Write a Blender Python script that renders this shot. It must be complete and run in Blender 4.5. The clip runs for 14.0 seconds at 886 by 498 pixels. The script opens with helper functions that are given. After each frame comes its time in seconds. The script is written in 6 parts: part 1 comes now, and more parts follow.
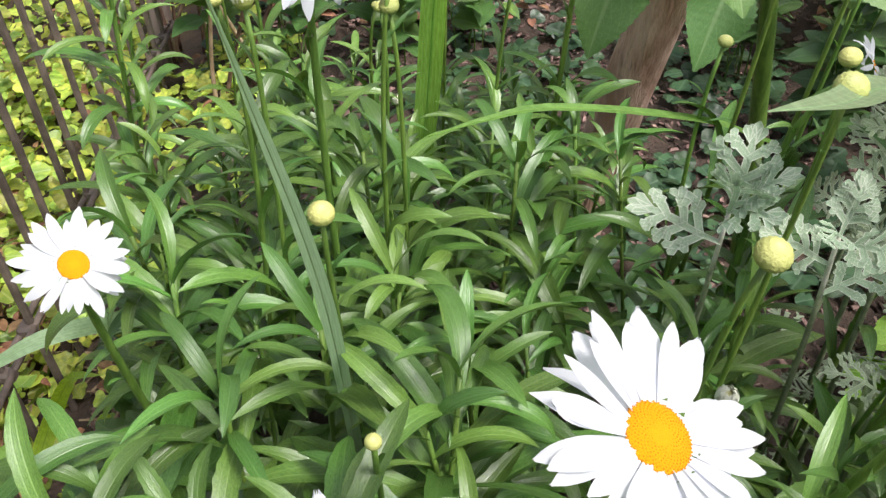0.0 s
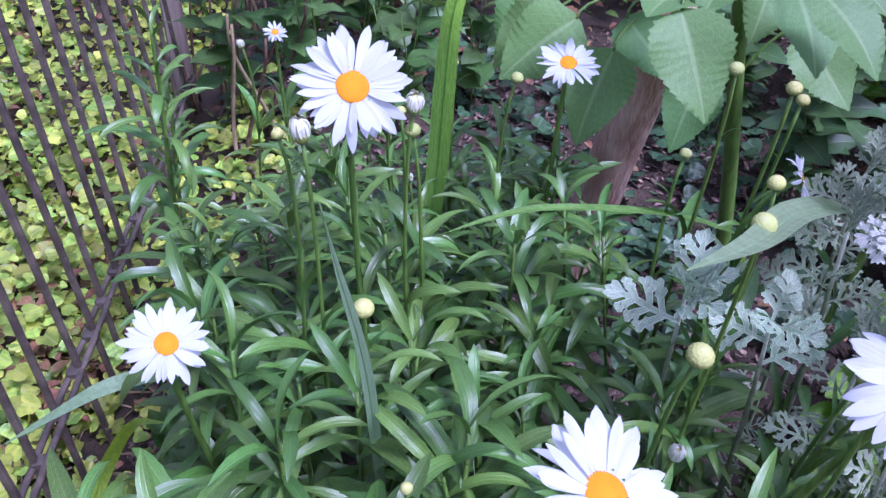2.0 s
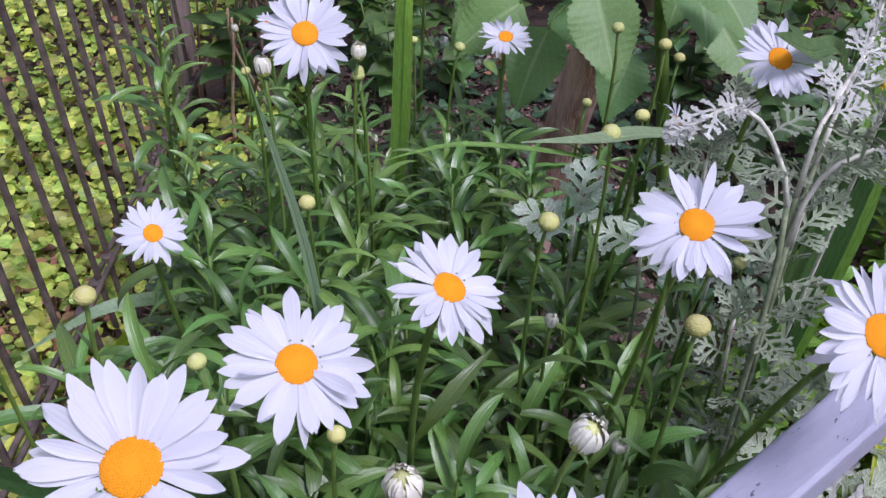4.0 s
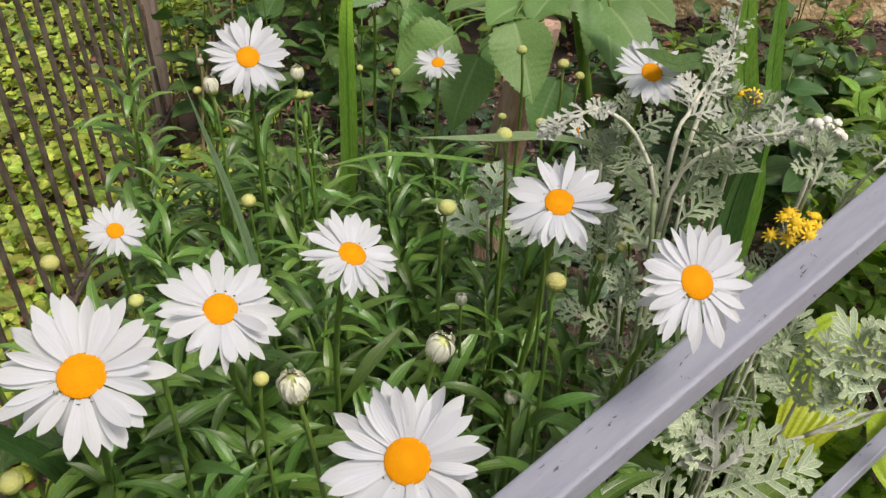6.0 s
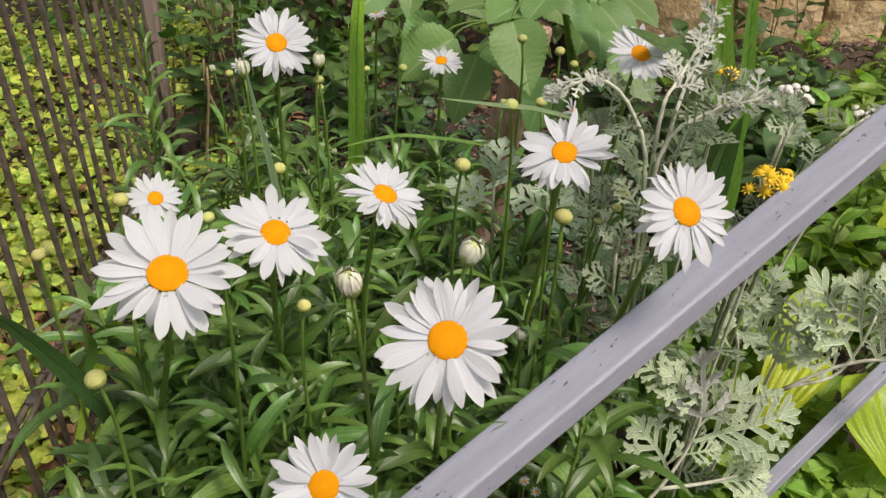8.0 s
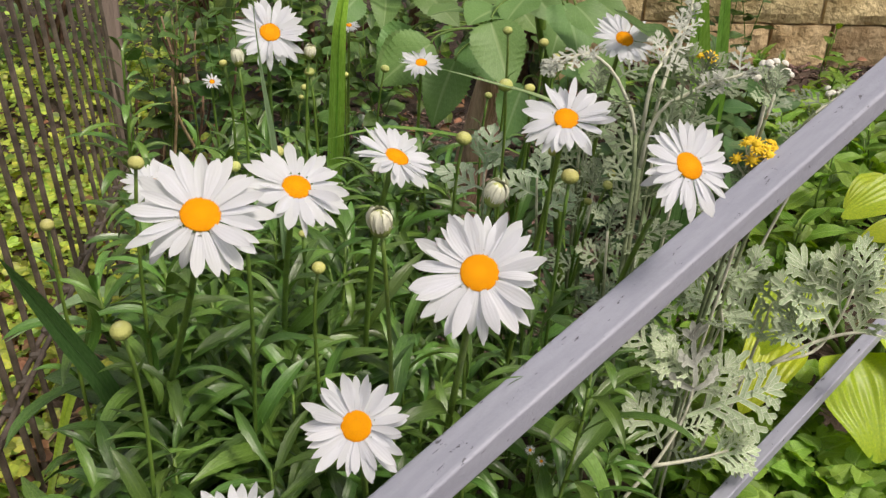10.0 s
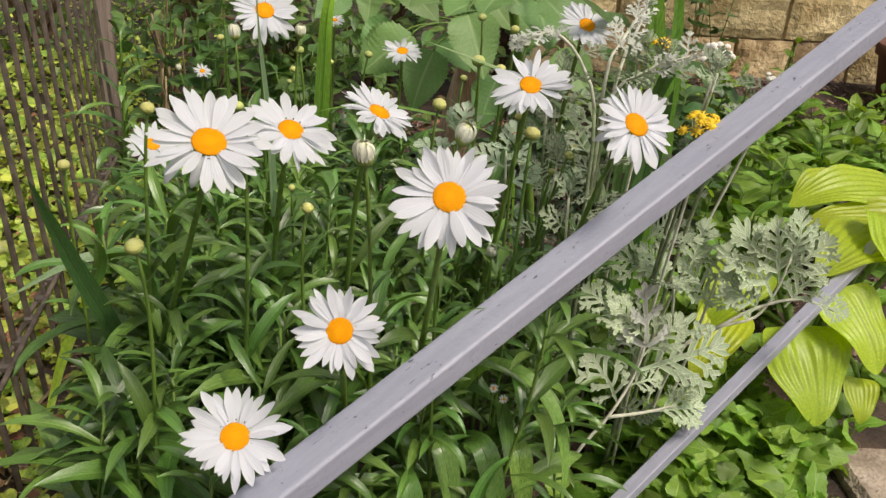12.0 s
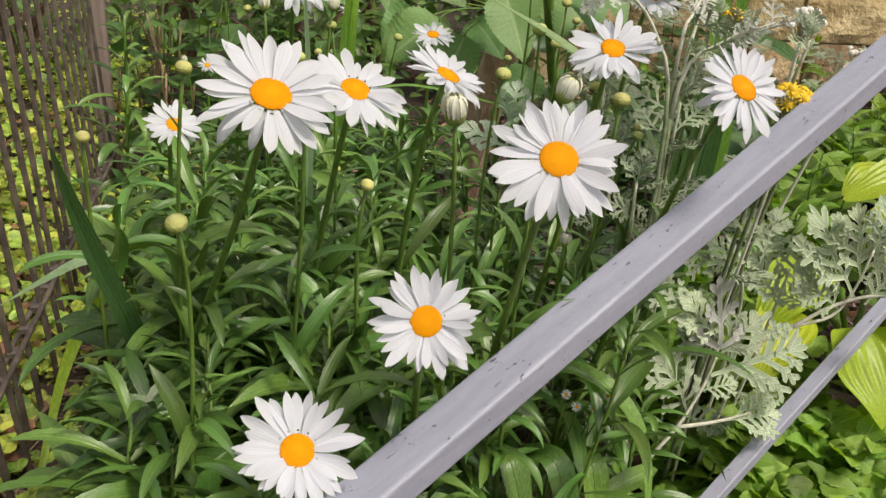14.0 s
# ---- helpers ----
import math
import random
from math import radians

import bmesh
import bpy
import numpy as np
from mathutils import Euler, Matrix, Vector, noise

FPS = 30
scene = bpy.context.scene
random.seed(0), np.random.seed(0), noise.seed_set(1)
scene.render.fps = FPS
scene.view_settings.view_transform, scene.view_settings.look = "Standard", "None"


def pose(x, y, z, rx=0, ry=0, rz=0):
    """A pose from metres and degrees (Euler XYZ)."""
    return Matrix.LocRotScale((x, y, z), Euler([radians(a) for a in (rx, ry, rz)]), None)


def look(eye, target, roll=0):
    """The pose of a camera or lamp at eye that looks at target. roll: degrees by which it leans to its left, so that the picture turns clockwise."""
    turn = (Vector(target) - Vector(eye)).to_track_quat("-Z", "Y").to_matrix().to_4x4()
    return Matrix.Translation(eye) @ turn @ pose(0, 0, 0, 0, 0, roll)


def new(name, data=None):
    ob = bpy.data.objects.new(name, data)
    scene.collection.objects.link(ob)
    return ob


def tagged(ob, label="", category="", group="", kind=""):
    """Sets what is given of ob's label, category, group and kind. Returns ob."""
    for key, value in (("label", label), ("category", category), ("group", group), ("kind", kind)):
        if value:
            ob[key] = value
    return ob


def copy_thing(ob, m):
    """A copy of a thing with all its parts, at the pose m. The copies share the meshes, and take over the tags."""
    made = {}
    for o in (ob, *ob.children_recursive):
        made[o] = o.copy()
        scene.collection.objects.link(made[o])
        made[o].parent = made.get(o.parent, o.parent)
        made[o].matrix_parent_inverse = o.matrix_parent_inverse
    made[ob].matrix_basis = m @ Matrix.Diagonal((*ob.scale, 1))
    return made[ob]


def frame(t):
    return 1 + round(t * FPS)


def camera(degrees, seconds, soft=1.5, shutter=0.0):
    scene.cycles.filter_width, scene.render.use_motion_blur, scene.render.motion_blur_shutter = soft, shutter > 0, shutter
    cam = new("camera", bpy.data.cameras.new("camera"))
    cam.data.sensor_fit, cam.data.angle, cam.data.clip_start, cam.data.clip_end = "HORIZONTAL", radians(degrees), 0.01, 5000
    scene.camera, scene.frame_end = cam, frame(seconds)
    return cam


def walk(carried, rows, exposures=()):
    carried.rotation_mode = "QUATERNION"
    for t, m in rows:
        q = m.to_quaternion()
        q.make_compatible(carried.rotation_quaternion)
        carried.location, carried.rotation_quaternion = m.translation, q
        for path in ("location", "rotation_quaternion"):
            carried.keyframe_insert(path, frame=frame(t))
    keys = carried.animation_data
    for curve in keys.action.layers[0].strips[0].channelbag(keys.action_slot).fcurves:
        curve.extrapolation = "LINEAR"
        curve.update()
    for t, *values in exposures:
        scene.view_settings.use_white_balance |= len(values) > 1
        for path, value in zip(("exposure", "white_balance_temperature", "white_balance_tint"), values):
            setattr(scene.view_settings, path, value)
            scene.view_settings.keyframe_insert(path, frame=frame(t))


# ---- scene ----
cam = camera(54.2, 14.0, 1.4)
PATH = [
    (0, (0.003, -0.003, 0.869), (0.0, 1.57, -0.365), 0.9),
    (0.5, (-0.022, -0.02, 0.901), (-0.018, 1.563, -0.321), 0.9),
    (1, (-0.011, -0.04, 0.938), (-0.009, 1.554, -0.27), 0.8),
    (1.5, (-0.003, -0.051, 0.969), (0.001, 1.551, -0.229), 1.0),
    (2, (-0.011, -0.087, 0.994), (-0.007, 1.518, -0.199), 1.4),
    (2.5, (-0.001, -0.158, 0.997), (-0.004, 1.451, -0.19), 1.7),
    (3, (0.023, -0.209, 0.995), (0.008, 1.404, -0.187), 1.9),
    (3.2, (0.034, -0.223, 0.997), (0.011, 1.391, -0.184), 1.8),
    (5.3, (0.121, -0.366, 1.037), (0.105, 1.314, -0.049), 1.6),
    (5.5, (0.13, -0.375, 1.039), (0.121, 1.307, -0.042), 1.6),
    (6, (0.138, -0.413, 1.041), (0.146, 1.274, -0.033), 1.5),
    (6.5, (0.129, -0.452, 1.035), (0.152, 1.241, -0.029), 1.5),
    (7, (0.117, -0.492, 1.028), (0.152, 1.211, -0.019), 1.6),
    (7.5, (0.106, -0.516, 1.025), (0.151, 1.201, 0.001), 1.8),
    (7.7, (0.106, -0.528, 1.023), (0.151, 1.196, 0.009), 1.8),
    (9.8, (0.04, -0.569, 0.95), (0.2, 1.205, 0.042), 2.3),
    (10, (0.043, -0.591, 0.953), (0.212, 1.187, 0.051), 2.4),
    (10.5, (0.056, -0.636, 0.956), (0.237, 1.146, 0.066), 2.9),
    (11, (0.064, -0.671, 0.963), (0.251, 1.114, 0.08), 3.4),
    (11.5, (0.063, -0.706, 0.957), (0.261, 1.082, 0.083), 3.9),
    (12, (0.037, -0.715, 0.93), (0.259, 1.077, 0.07), 4.3),
    (12.5, (0.002, -0.691, 0.908), (0.25, 1.104, 0.064), 4.5),
    (13, (-0.021, -0.657, 0.894), (0.246, 1.142, 0.062), 4.6),
    (13.5, (-0.033, -0.626, 0.87), (0.239, 1.177, 0.048), 4.5),
    (14, (-0.038, -0.612, 0.843), (0.226, 1.194, 0.025), 4.4),
]
EXPO = [
    (0.0, 0.70, 6300, 15), (0.2, 0.69, 6100, 17), (0.5, 0.63, 5150, 22), (1.0, 0.60, 4900, 36), (1.5, 0.57, 4800, 45), (3.2, 0.21, 5000, 46), (5.3, 0.01, 6550, 13), (7.0, 0.02, 6950, 14), (9.8, 0.07, 7000, 14), (11.0, 0.08, 7050, 13), (14.0, 0.13, 7000, 13),
]
walk(cam, [(t, look(eye, target, roll)) for t, eye, target, roll in PATH], EXPO)

# ---- daylight: bright overcast sky, soft sun ----
world = bpy.data.worlds.new("overcast_sky")
scene.world = world
world.use_nodes = True
wn = world.node_tree.nodes
sky = wn.new("ShaderNodeTexSky")
sky.sky_type = "NISHITA"
sky.sun_disc = False
SUN_EL, SUN_AZ = 58.0, 132.0
sky.sun_elevation, sky.sun_rotation = radians(SUN_EL), radians(SUN_AZ)
sky.air_density, sky.dust_density = 1.0, 4.0
wn["Background"].inputs["Strength"].default_value = 0.11
pale = wn.new("ShaderNodeHueSaturation")  # thin cloud takes most of the blue out of the sky
pale.inputs["Saturation"].default_value = 0.35
world.node_tree.links.new(sky.outputs[0], pale.inputs["Color"])
world.node_tree.links.new(pale.outputs[0], wn["Background"].inputs["Color"])
sun_data = bpy.data.lights.new("sun", "SUN")
sun_data.energy, sun_data.angle, sun_data.color = 2.55, radians(16), (1.0, 0.95, 0.87)
sun = new("sun", sun_data)
az, el = radians(SUN_AZ), radians(SUN_EL)
toward_sun = Vector((math.sin(az) * math.cos(el), math.cos(az) * math.cos(el), math.sin(el)))
sun.matrix_basis = look(toward_sun * 30, (0, 0, 0))

rng = random.Random(11)


# ---- node helpers ----
class Mat:
    """A small builder for node materials."""

    def __init__(self, name):
        self.m = bpy.data.materials.new(name)
        self.m.use_nodes = True
        self.t = self.m.node_tree
        self.n, self.l = self.t.nodes, self.t.links
        self.bsdf = self.n["Principled BSDF"]
        self.out = self.n["Material Output"]

    def node(self, kind):
        return self.n.new(kind)

    def put(self, sock, value):
        if isinstance(value, bpy.types.NodeSocket):
            self.l.new(value, sock)
        else:
            sock.default_value = value

    def math(self, op, a, b=0.0, c=0.0):
        nd = self.node("ShaderNodeMath")
        nd.operation = op
        self.put(nd.inputs[0], a)
        self.put(nd.inputs[1], b)
        self.put(nd.inputs[2], c)
        return nd.outputs[0]

    def mix(self, f, a, b):
        nd = self.node("ShaderNodeMix")
        nd.data_type = "RGBA"
        self.put(nd.inputs[0], f)
        self.put(nd.inputs[6], a)
        self.put(nd.inputs[7], b)
        return nd.outputs[2]

    def ramp(self, f, lo, hi):
        nd = self.node("ShaderNodeMapRange")
        nd.interpolation_type = "SMOOTHSTEP"
        self.put(nd.inputs[0], f)
        nd.inputs[1].default_value, nd.inputs[2].default_value = lo, hi
        return nd.outputs[0]

    def noise(self, scale, detail=4.0, rough=0.6, vec=None):
        nd = self.node("ShaderNodeTexNoise")
        nd.inputs["Scale"].default_value = scale
        nd.inputs["Detail"].default_value = detail
        nd.inputs["Roughness"].default_value = rough
        if vec is not None:
            self.l.new(vec, nd.inputs["Vector"])
        return nd.outputs[0]

    def coords(self, which="Object", scale=None):
        v = self.node("ShaderNodeTexCoord").outputs[which]
        if scale:
            mp = self.node("ShaderNodeMapping")
            self.l.new(v, mp.inputs[0])
            mp.inputs["Scale"].default_value = scale
            v = mp.outputs[0]
        return v

    def vary(self, col, value=0.35, hue=0.03, island=False):
        rnd = self.node("ShaderNodeNewGeometry").outputs["Random Per Island"] if island else self.node("ShaderNodeObjectInfo").outputs["Random"]
        hsv = self.node("ShaderNodeHueSaturation")
        self.put(hsv.inputs["Color"], col)
        self.put(hsv.inputs["Value"], self.math("MULTIPLY_ADD", rnd, value, 1.0 - value / 2))
        r2 = self.math("FRACT", self.math("MULTIPLY", rnd, 7.31))
        self.put(hsv.inputs["Hue"], self.math("MULTIPLY_ADD", r2, hue, 0.5 - hue / 2))
        return hsv.outputs[0]

    def bump(self, height, strength=0.3, dist=0.001):
        nd = self.node("ShaderNodeBump")
        nd.inputs["Strength"].default_value, nd.inputs["Distance"].default_value = strength, dist
        self.put(nd.inputs["Height"], height)
        self.l.new(nd.outputs[0], self.bsdf.inputs["Normal"])
        return nd.outputs[0]


def rgb(r, g, b):
    return (r, g, b, 1.0)


def leaf_mat(name, dark, light, vein=None, kind="mid", count=9, slant=0.5, rough=0.42, trans=0.25, island=False,
             value=0.45, hue=0.03, edge=None, relief=0.35, spots=0.0, side=0.32):
    """A leaf: two-scale colour, veins along its UV, gloss, and light that passes through."""
    k = Mat(name)
    uv = k.node("ShaderNodeSeparateXYZ")
    k.l.new(k.coords("UV"), uv.inputs[0])
    u, v = uv.outputs[0], uv.outputs[1]
    a = k.math("MULTIPLY", k.math("ABSOLUTE", k.math("SUBTRACT", u, 0.5)), 2.0)
    col = k.mix(k.ramp(k.noise(38), 0.35, 0.68), rgb(*dark), rgb(*light))
    col = k.mix(k.math("MULTIPLY", k.ramp(k.noise(260, 2), 0.45, 0.75), 0.07), col, rgb(*[0.55 * c for c in dark]))
    mid = k.ramp(a, 0.11, 0.02)
    if kind == "pinnate":
        f = k.math("FRACT", k.math("SUBTRACT", k.math("MULTIPLY", v, count), k.math("MULTIPLY", a, slant * count * 0.5)))
        ribs = k.ramp(k.math("ABSOLUTE", k.math("SUBTRACT", f, 0.5)), 0.07, 0.0)
        lines = k.math("MAXIMUM", mid, k.math("MULTIPLY", ribs, side))
    elif kind == "parallel":
        s = k.math("SINE", k.math("MULTIPLY", u, count * 6.283))
        lines = k.math("MAXIMUM", k.math("MULTIPLY", k.ramp(s, 0.2, 1.0), 0.55), k.math("MULTIPLY", mid, 0.8))
    elif kind == "triple":
        pair = k.ramp(k.math("ABSOLUTE", k.math("SUBTRACT", a, 0.48)), 0.10, 0.0)
        lines = k.math("MAXIMUM", mid, k.math("MULTIPLY", pair, 0.5))
    else:
        lines = mid
    if vein is None:
        vein = [min(1, 1.5 * c + 0.02) for c in light]
    col = k.mix(k.math("MULTIPLY", lines, 0.55), col, rgb(*vein))
    if edge:
        col = k.mix(k.ramp(a, 0.62, 0.98), col, rgb(*edge))
    if spots:
        col = k.mix(k.math("MULTIPLY", k.ramp(k.noise(90, 3), 0.66, 0.74), spots), col, rgb(0.22, 0.14, 0.06))
    col = k.vary(col, value, hue, island)
    k.put(k.bsdf.inputs["Base Color"], col)
    k.put(k.bsdf.inputs["Roughness"], k.math("MULTIPLY_ADD", k.noise(70), 0.25, rough - 0.12))
    k.bump(k.math("ADD", k.math("MULTIPLY", lines, -0.7), k.math("MULTIPLY", k.noise(420, 3), 0.25)), relief, 0.0012)
    k.bsdf.inputs["Specular IOR Level"].default_value = 0.75 if rough < 0.33 else 0.5
    if trans:
        tr = k.node("ShaderNodeBsdfTranslucent")
        hs = k.node("ShaderNodeHueSaturation")
        k.l.new(col, hs.inputs["Color"])
        hs.inputs["Value"].default_value, hs.inputs["Saturation"].default_value, hs.inputs["Hue"].default_value = 1.9, 1.15, 0.485
        k.l.new(hs.outputs[0], tr.inputs["Color"])
        mx = k.node("ShaderNodeMixShader")
        mx.inputs[0].default_value = trans
        k.l.new(k.bsdf.outputs[0], mx.inputs[1])
        k.l.new(tr.outputs[0], mx.inputs[2])
        k.l.new(mx.outputs[0], k.out.inputs[0])
    return k.m


def plain_mat(name, dark, light, scale=30, rough=0.6, relief=0.3, dist=0.002, fine=300, metal=0.0, value=0.2, island=False, stretch=None, hue=0.02):
    """A surface of two colours at two scales with fine relief."""
    k = Mat(name)
    co = k.coords("Object", stretch) if stretch else k.coords("Object")
    big, small = k.noise(scale, 5, 0.6, co), k.noise(fine, 3, 0.6, co)
    col = k.mix(k.ramp(big, 0.35, 0.68), rgb(*dark), rgb(*light))
    col = k.mix(k.math("MULTIPLY", k.ramp(small, 0.5, 0.75), 0.4), col, rgb(*[0.5 * c for c in dark]))
    k.put(k.bsdf.inputs["Base Color"], k.vary(col, value, hue, island))
    k.put(k.bsdf.inputs["Roughness"], k.math("MULTIPLY_ADD", big, 0.25, rough - 0.12))
    k.bsdf.inputs["Metallic"].default_value = metal
    k.bump(k.math("ADD", k.math("MULTIPLY", big, 0.8), small), relief, dist)
    return k.m


# ---- materials ----
M_DAISY = leaf_mat("daisy_leaf", (0.066, 0.152, 0.025), (0.130, 0.250, 0.045), (0.18, 0.30, 0.08), "triple", rough=0.29, trans=0.07, value=0.75, hue=0.035, spots=0.12)
M_DAISY_YOUNG = leaf_mat("daisy_young_leaf", (0.06, 0.14, 0.03), (0.09, 0.20, 0.045), (0.14, 0.25, 0.08), rough=0.42, trans=0.25)
M_STEM = plain_mat("green_stem", (0.085, 0.165, 0.024), (0.155, 0.265, 0.042), 60, 0.5, 0.3, stretch=(3, 3, 0.4))
M_BLADE = leaf_mat("bright_blade", (0.175, 0.355, 0.07), (0.26, 0.48, 0.11), (0.30, 0.49, 0.16), "parallel", 7, rough=0.38, trans=0.48, value=0.25)
M_BLADE_YELLOW = leaf_mat("yellow_green_blade", (0.26, 0.40, 0.045), (0.38, 0.53, 0.07), (0.42, 0.55, 0.12), "parallel", 7, rough=0.38, trans=0.4, value=0.25)
M_BLADE_DARK = leaf_mat("dark_blade", (0.055, 0.125, 0.035), (0.09, 0.18, 0.055), (0.11, 0.19, 0.08), "parallel", 6, rough=0.4, trans=0.2, value=0.3)
M_BLADE_GREY = leaf_mat("grey_blade", (0.27, 0.39, 0.21), (0.35, 0.48, 0.28), (0.42, 0.54, 0.34), "parallel", 6, rough=0.42, trans=0.45, value=0.25)
M_BROAD = leaf_mat("broad_shrub_leaf", (0.125, 0.250, 0.072), (0.165, 0.305, 0.092), (0.30, 0.43, 0.19), "pinnate", 6, 1.1, rough=0.52, trans=0.24, value=0.35, relief=0.25, side=0.42)
M_OVAL_DARK = leaf_mat("dark_oval_leaf", (0.045, 0.10, 0.032), (0.085, 0.165, 0.05), (0.12, 0.20, 0.08), "pinnate", 7, 1.0, rough=0.36, trans=0.18, value=0.5)
M_OVAL = leaf_mat("oval_shrub_leaf", (0.070, 0.145, 0.038), (0.115, 0.220, 0.055), (0.15, 0.25, 0.09), "pinnate", 7, 1.0, rough=0.42, trans=0.25, value=0.5)
M_HOSTA = leaf_mat("hosta_leaf", (0.31, 0.44, 0.028), (0.47, 0.565, 0.042), (0.37, 0.50, 0.034), "parallel", 8, rough=0.36, trans=0.28, value=0.25, relief=0.35, spots=0.4)
M_GROUNDLEAF = leaf_mat("ground_plant_leaf", (0.13, 0.26, 0.035), (0.24, 0.40, 0.06), (0.34, 0.50, 0.13), "pinnate", 6, 0.9, rough=0.34, trans=0.22, value=0.95, relief=1.0, side=0.6, spots=0.2)
M_PURPLE = leaf_mat("purple_leaf", (0.030, 0.014, 0.022), (0.055, 0.025, 0.038), (0.08, 0.04, 0.05), "pinnate", 6, 0.9, rough=0.4, trans=0.1)
M_FELT = leaf_mat("silver_felt_leaf", (0.29, 0.39, 0.225), (0.43, 0.52, 0.34), (0.55, 0.61, 0.45), rough=0.85, trans=0.15, value=0.35, hue=0.02, edge=(0.64, 0.68, 0.55), relief=0.3)
M_FELT_GREEN = leaf_mat("green_felt_leaf", (0.33, 0.45, 0.30), (0.45, 0.57, 0.40), (0.58, 0.65, 0.52), rough=0.8, trans=0.2, value=0.3, hue=0.02, edge=(0.66, 0.70, 0.60))
# darker copy of the felt: shade deep among the stems is put into its colour
M_FELT_SHADED = leaf_mat("shaded_felt_leaf", (0.21, 0.27, 0.17), (0.33, 0.40, 0.26), (0.40, 0.46, 0.33), rough=0.85, trans=0.15, value=0.6, hue=0.02, edge=(0.42, 0.47, 0.36), relief=0.3)
M_FELT_WHITE = leaf_mat("white_felt_leaf", (0.40, 0.425, 0.37), (0.54, 0.56, 0.50), (0.58, 0.59, 0.53), rough=0.88, trans=0.15, value=0.4, hue=0.02, edge=(0.62, 0.63, 0.58), relief=0.3)
M_FELT_DARK = plain_mat("grey_green_felt_stem", (0.14, 0.18, 0.09), (0.24, 0.28, 0.16), 80, 0.9, 0.4)
M_FELT_STEM = plain_mat("white_felt_stem", (0.56, 0.57, 0.44), (0.70, 0.70, 0.58), 80, 0.9, 0.4)
M_IVY = leaf_mat("ivy_leaf", (0.21, 0.325, 0.042), (0.53, 0.61, 0.10), (0.44, 0.50, 0.16), "pinnate", 4, 1.2, rough=0.42, trans=0.2, island=True, value=1.0, hue=0.06)
M_IVY_DARK = leaf_mat("dark_ivy_leaf", (0.035, 0.080, 0.036), (0.065, 0.13, 0.055), (0.12, 0.19, 0.12), "pinnate", 4, 1.2, rough=0.4, trans=0.12, island=True, value=0.8)
M_FAR = leaf_mat("far_shrub_leaf", (0.065, 0.13, 0.028), (0.13, 0.22, 0.045), None, rough=0.45, trans=0.25, island=True, value=0.9, hue=0.05)
M_LITTER = plain_mat("dead_leaf", (0.18, 0.085, 0.040), (0.34, 0.19, 0.10), 40, 0.8, 0.4, island=True, value=0.8, hue=0.04)
M_CHIP = plain_mat("bark_chip", (0.13, 0.083, 0.070), (0.38, 0.25, 0.21), 60, 0.9, 0.5, island=True, value=0.9, hue=0.03)
M_SOIL = plain_mat("garden_soil", (0.040, 0.028, 0.019), (0.105, 0.074, 0.052), 9, 0.95, 0.9, 0.01, 160)
M_BARK = plain_mat("shrub_bark", (0.48, 0.29, 0.20), (0.80, 0.57, 0.44), 34, 0.85, 1.0, 0.008, 130, stretch=(1, 1, 0.25))
M_TWIG = plain_mat("brown_twig", (0.09, 0.05, 0.03), (0.19, 0.11, 0.07), 50, 0.85, 0.5)
M_STRAW = plain_mat("dry_straw", (0.26, 0.18, 0.10), (0.42, 0.31, 0.19), 40, 0.85, 0.5)
M_IRON = plain_mat("weathered_iron_paint", (0.072, 0.057, 0.046), (0.158, 0.125, 0.100), 24, 0.55, 0.35, 0.001, 260, value=0.25)
M_POSTWOOD = plain_mat("weathered_post_wood", (0.17, 0.125, 0.108), (0.27, 0.205, 0.18), 18, 0.85, 0.6, 0.003, 140, stretch=(1, 1, 0.12))
M_STONE = plain_mat("tan_limestone", (0.31, 0.215, 0.100), (0.62, 0.49, 0.285), 8, 0.9, 1.0, 0.010, 60, value=0.5, hue=0.02)
M_MORTAR = plain_mat("old_mortar", (0.30, 0.23, 0.13), (0.46, 0.365, 0.22), 14, 0.95, 0.7, 0.004, 120)
M_FLAG = plain_mat("tan_flagstone", (0.27, 0.205, 0.155), (0.52, 0.43, 0.34), 22, 0.9, 1.0, 0.008, 130)
M_TERRA = plain_mat("terracotta", (0.10, 0.042, 0.028), (0.17, 0.072, 0.045), 12, 0.8, 0.4, 0.002, 140)
def bud_mat():
    """Bud scales: green at the foot, straw-yellow to cream at the top, with darker margins."""
    k = Mat("bud_scales")
    uv = k.node("ShaderNodeSeparateXYZ")
    k.l.new(k.coords("UV"), uv.inputs[0])
    up = k.math("ADD", uv.outputs[1], k.math("MULTIPLY_ADD", k.noise(3.5), 0.4, -0.2))
    col = k.mix(k.ramp(up, 0.20, 0.75), rgb(0.20, 0.28, 0.05), rgb(0.52, 0.54, 0.17))
    col = k.mix(k.ramp(uv.outputs[1], 0.82, 0.98), col, rgb(0.56, 0.57, 0.25))
    rows = k.math("FRACT", k.math("MULTIPLY", uv.outputs[1], 8.73))
    col = k.mix(k.math("MULTIPLY", k.ramp(rows, 0.72, 0.98), 0.12), col, rgb(0.20, 0.20, 0.06))
    k.put(k.bsdf.inputs["Base Color"], k.vary(col, 0.3, 0.03))
    k.bsdf.inputs["Roughness"].default_value = 0.55
    k.bump(k.noise(9.0, 4), 0.3, 0.05)
    return k.m


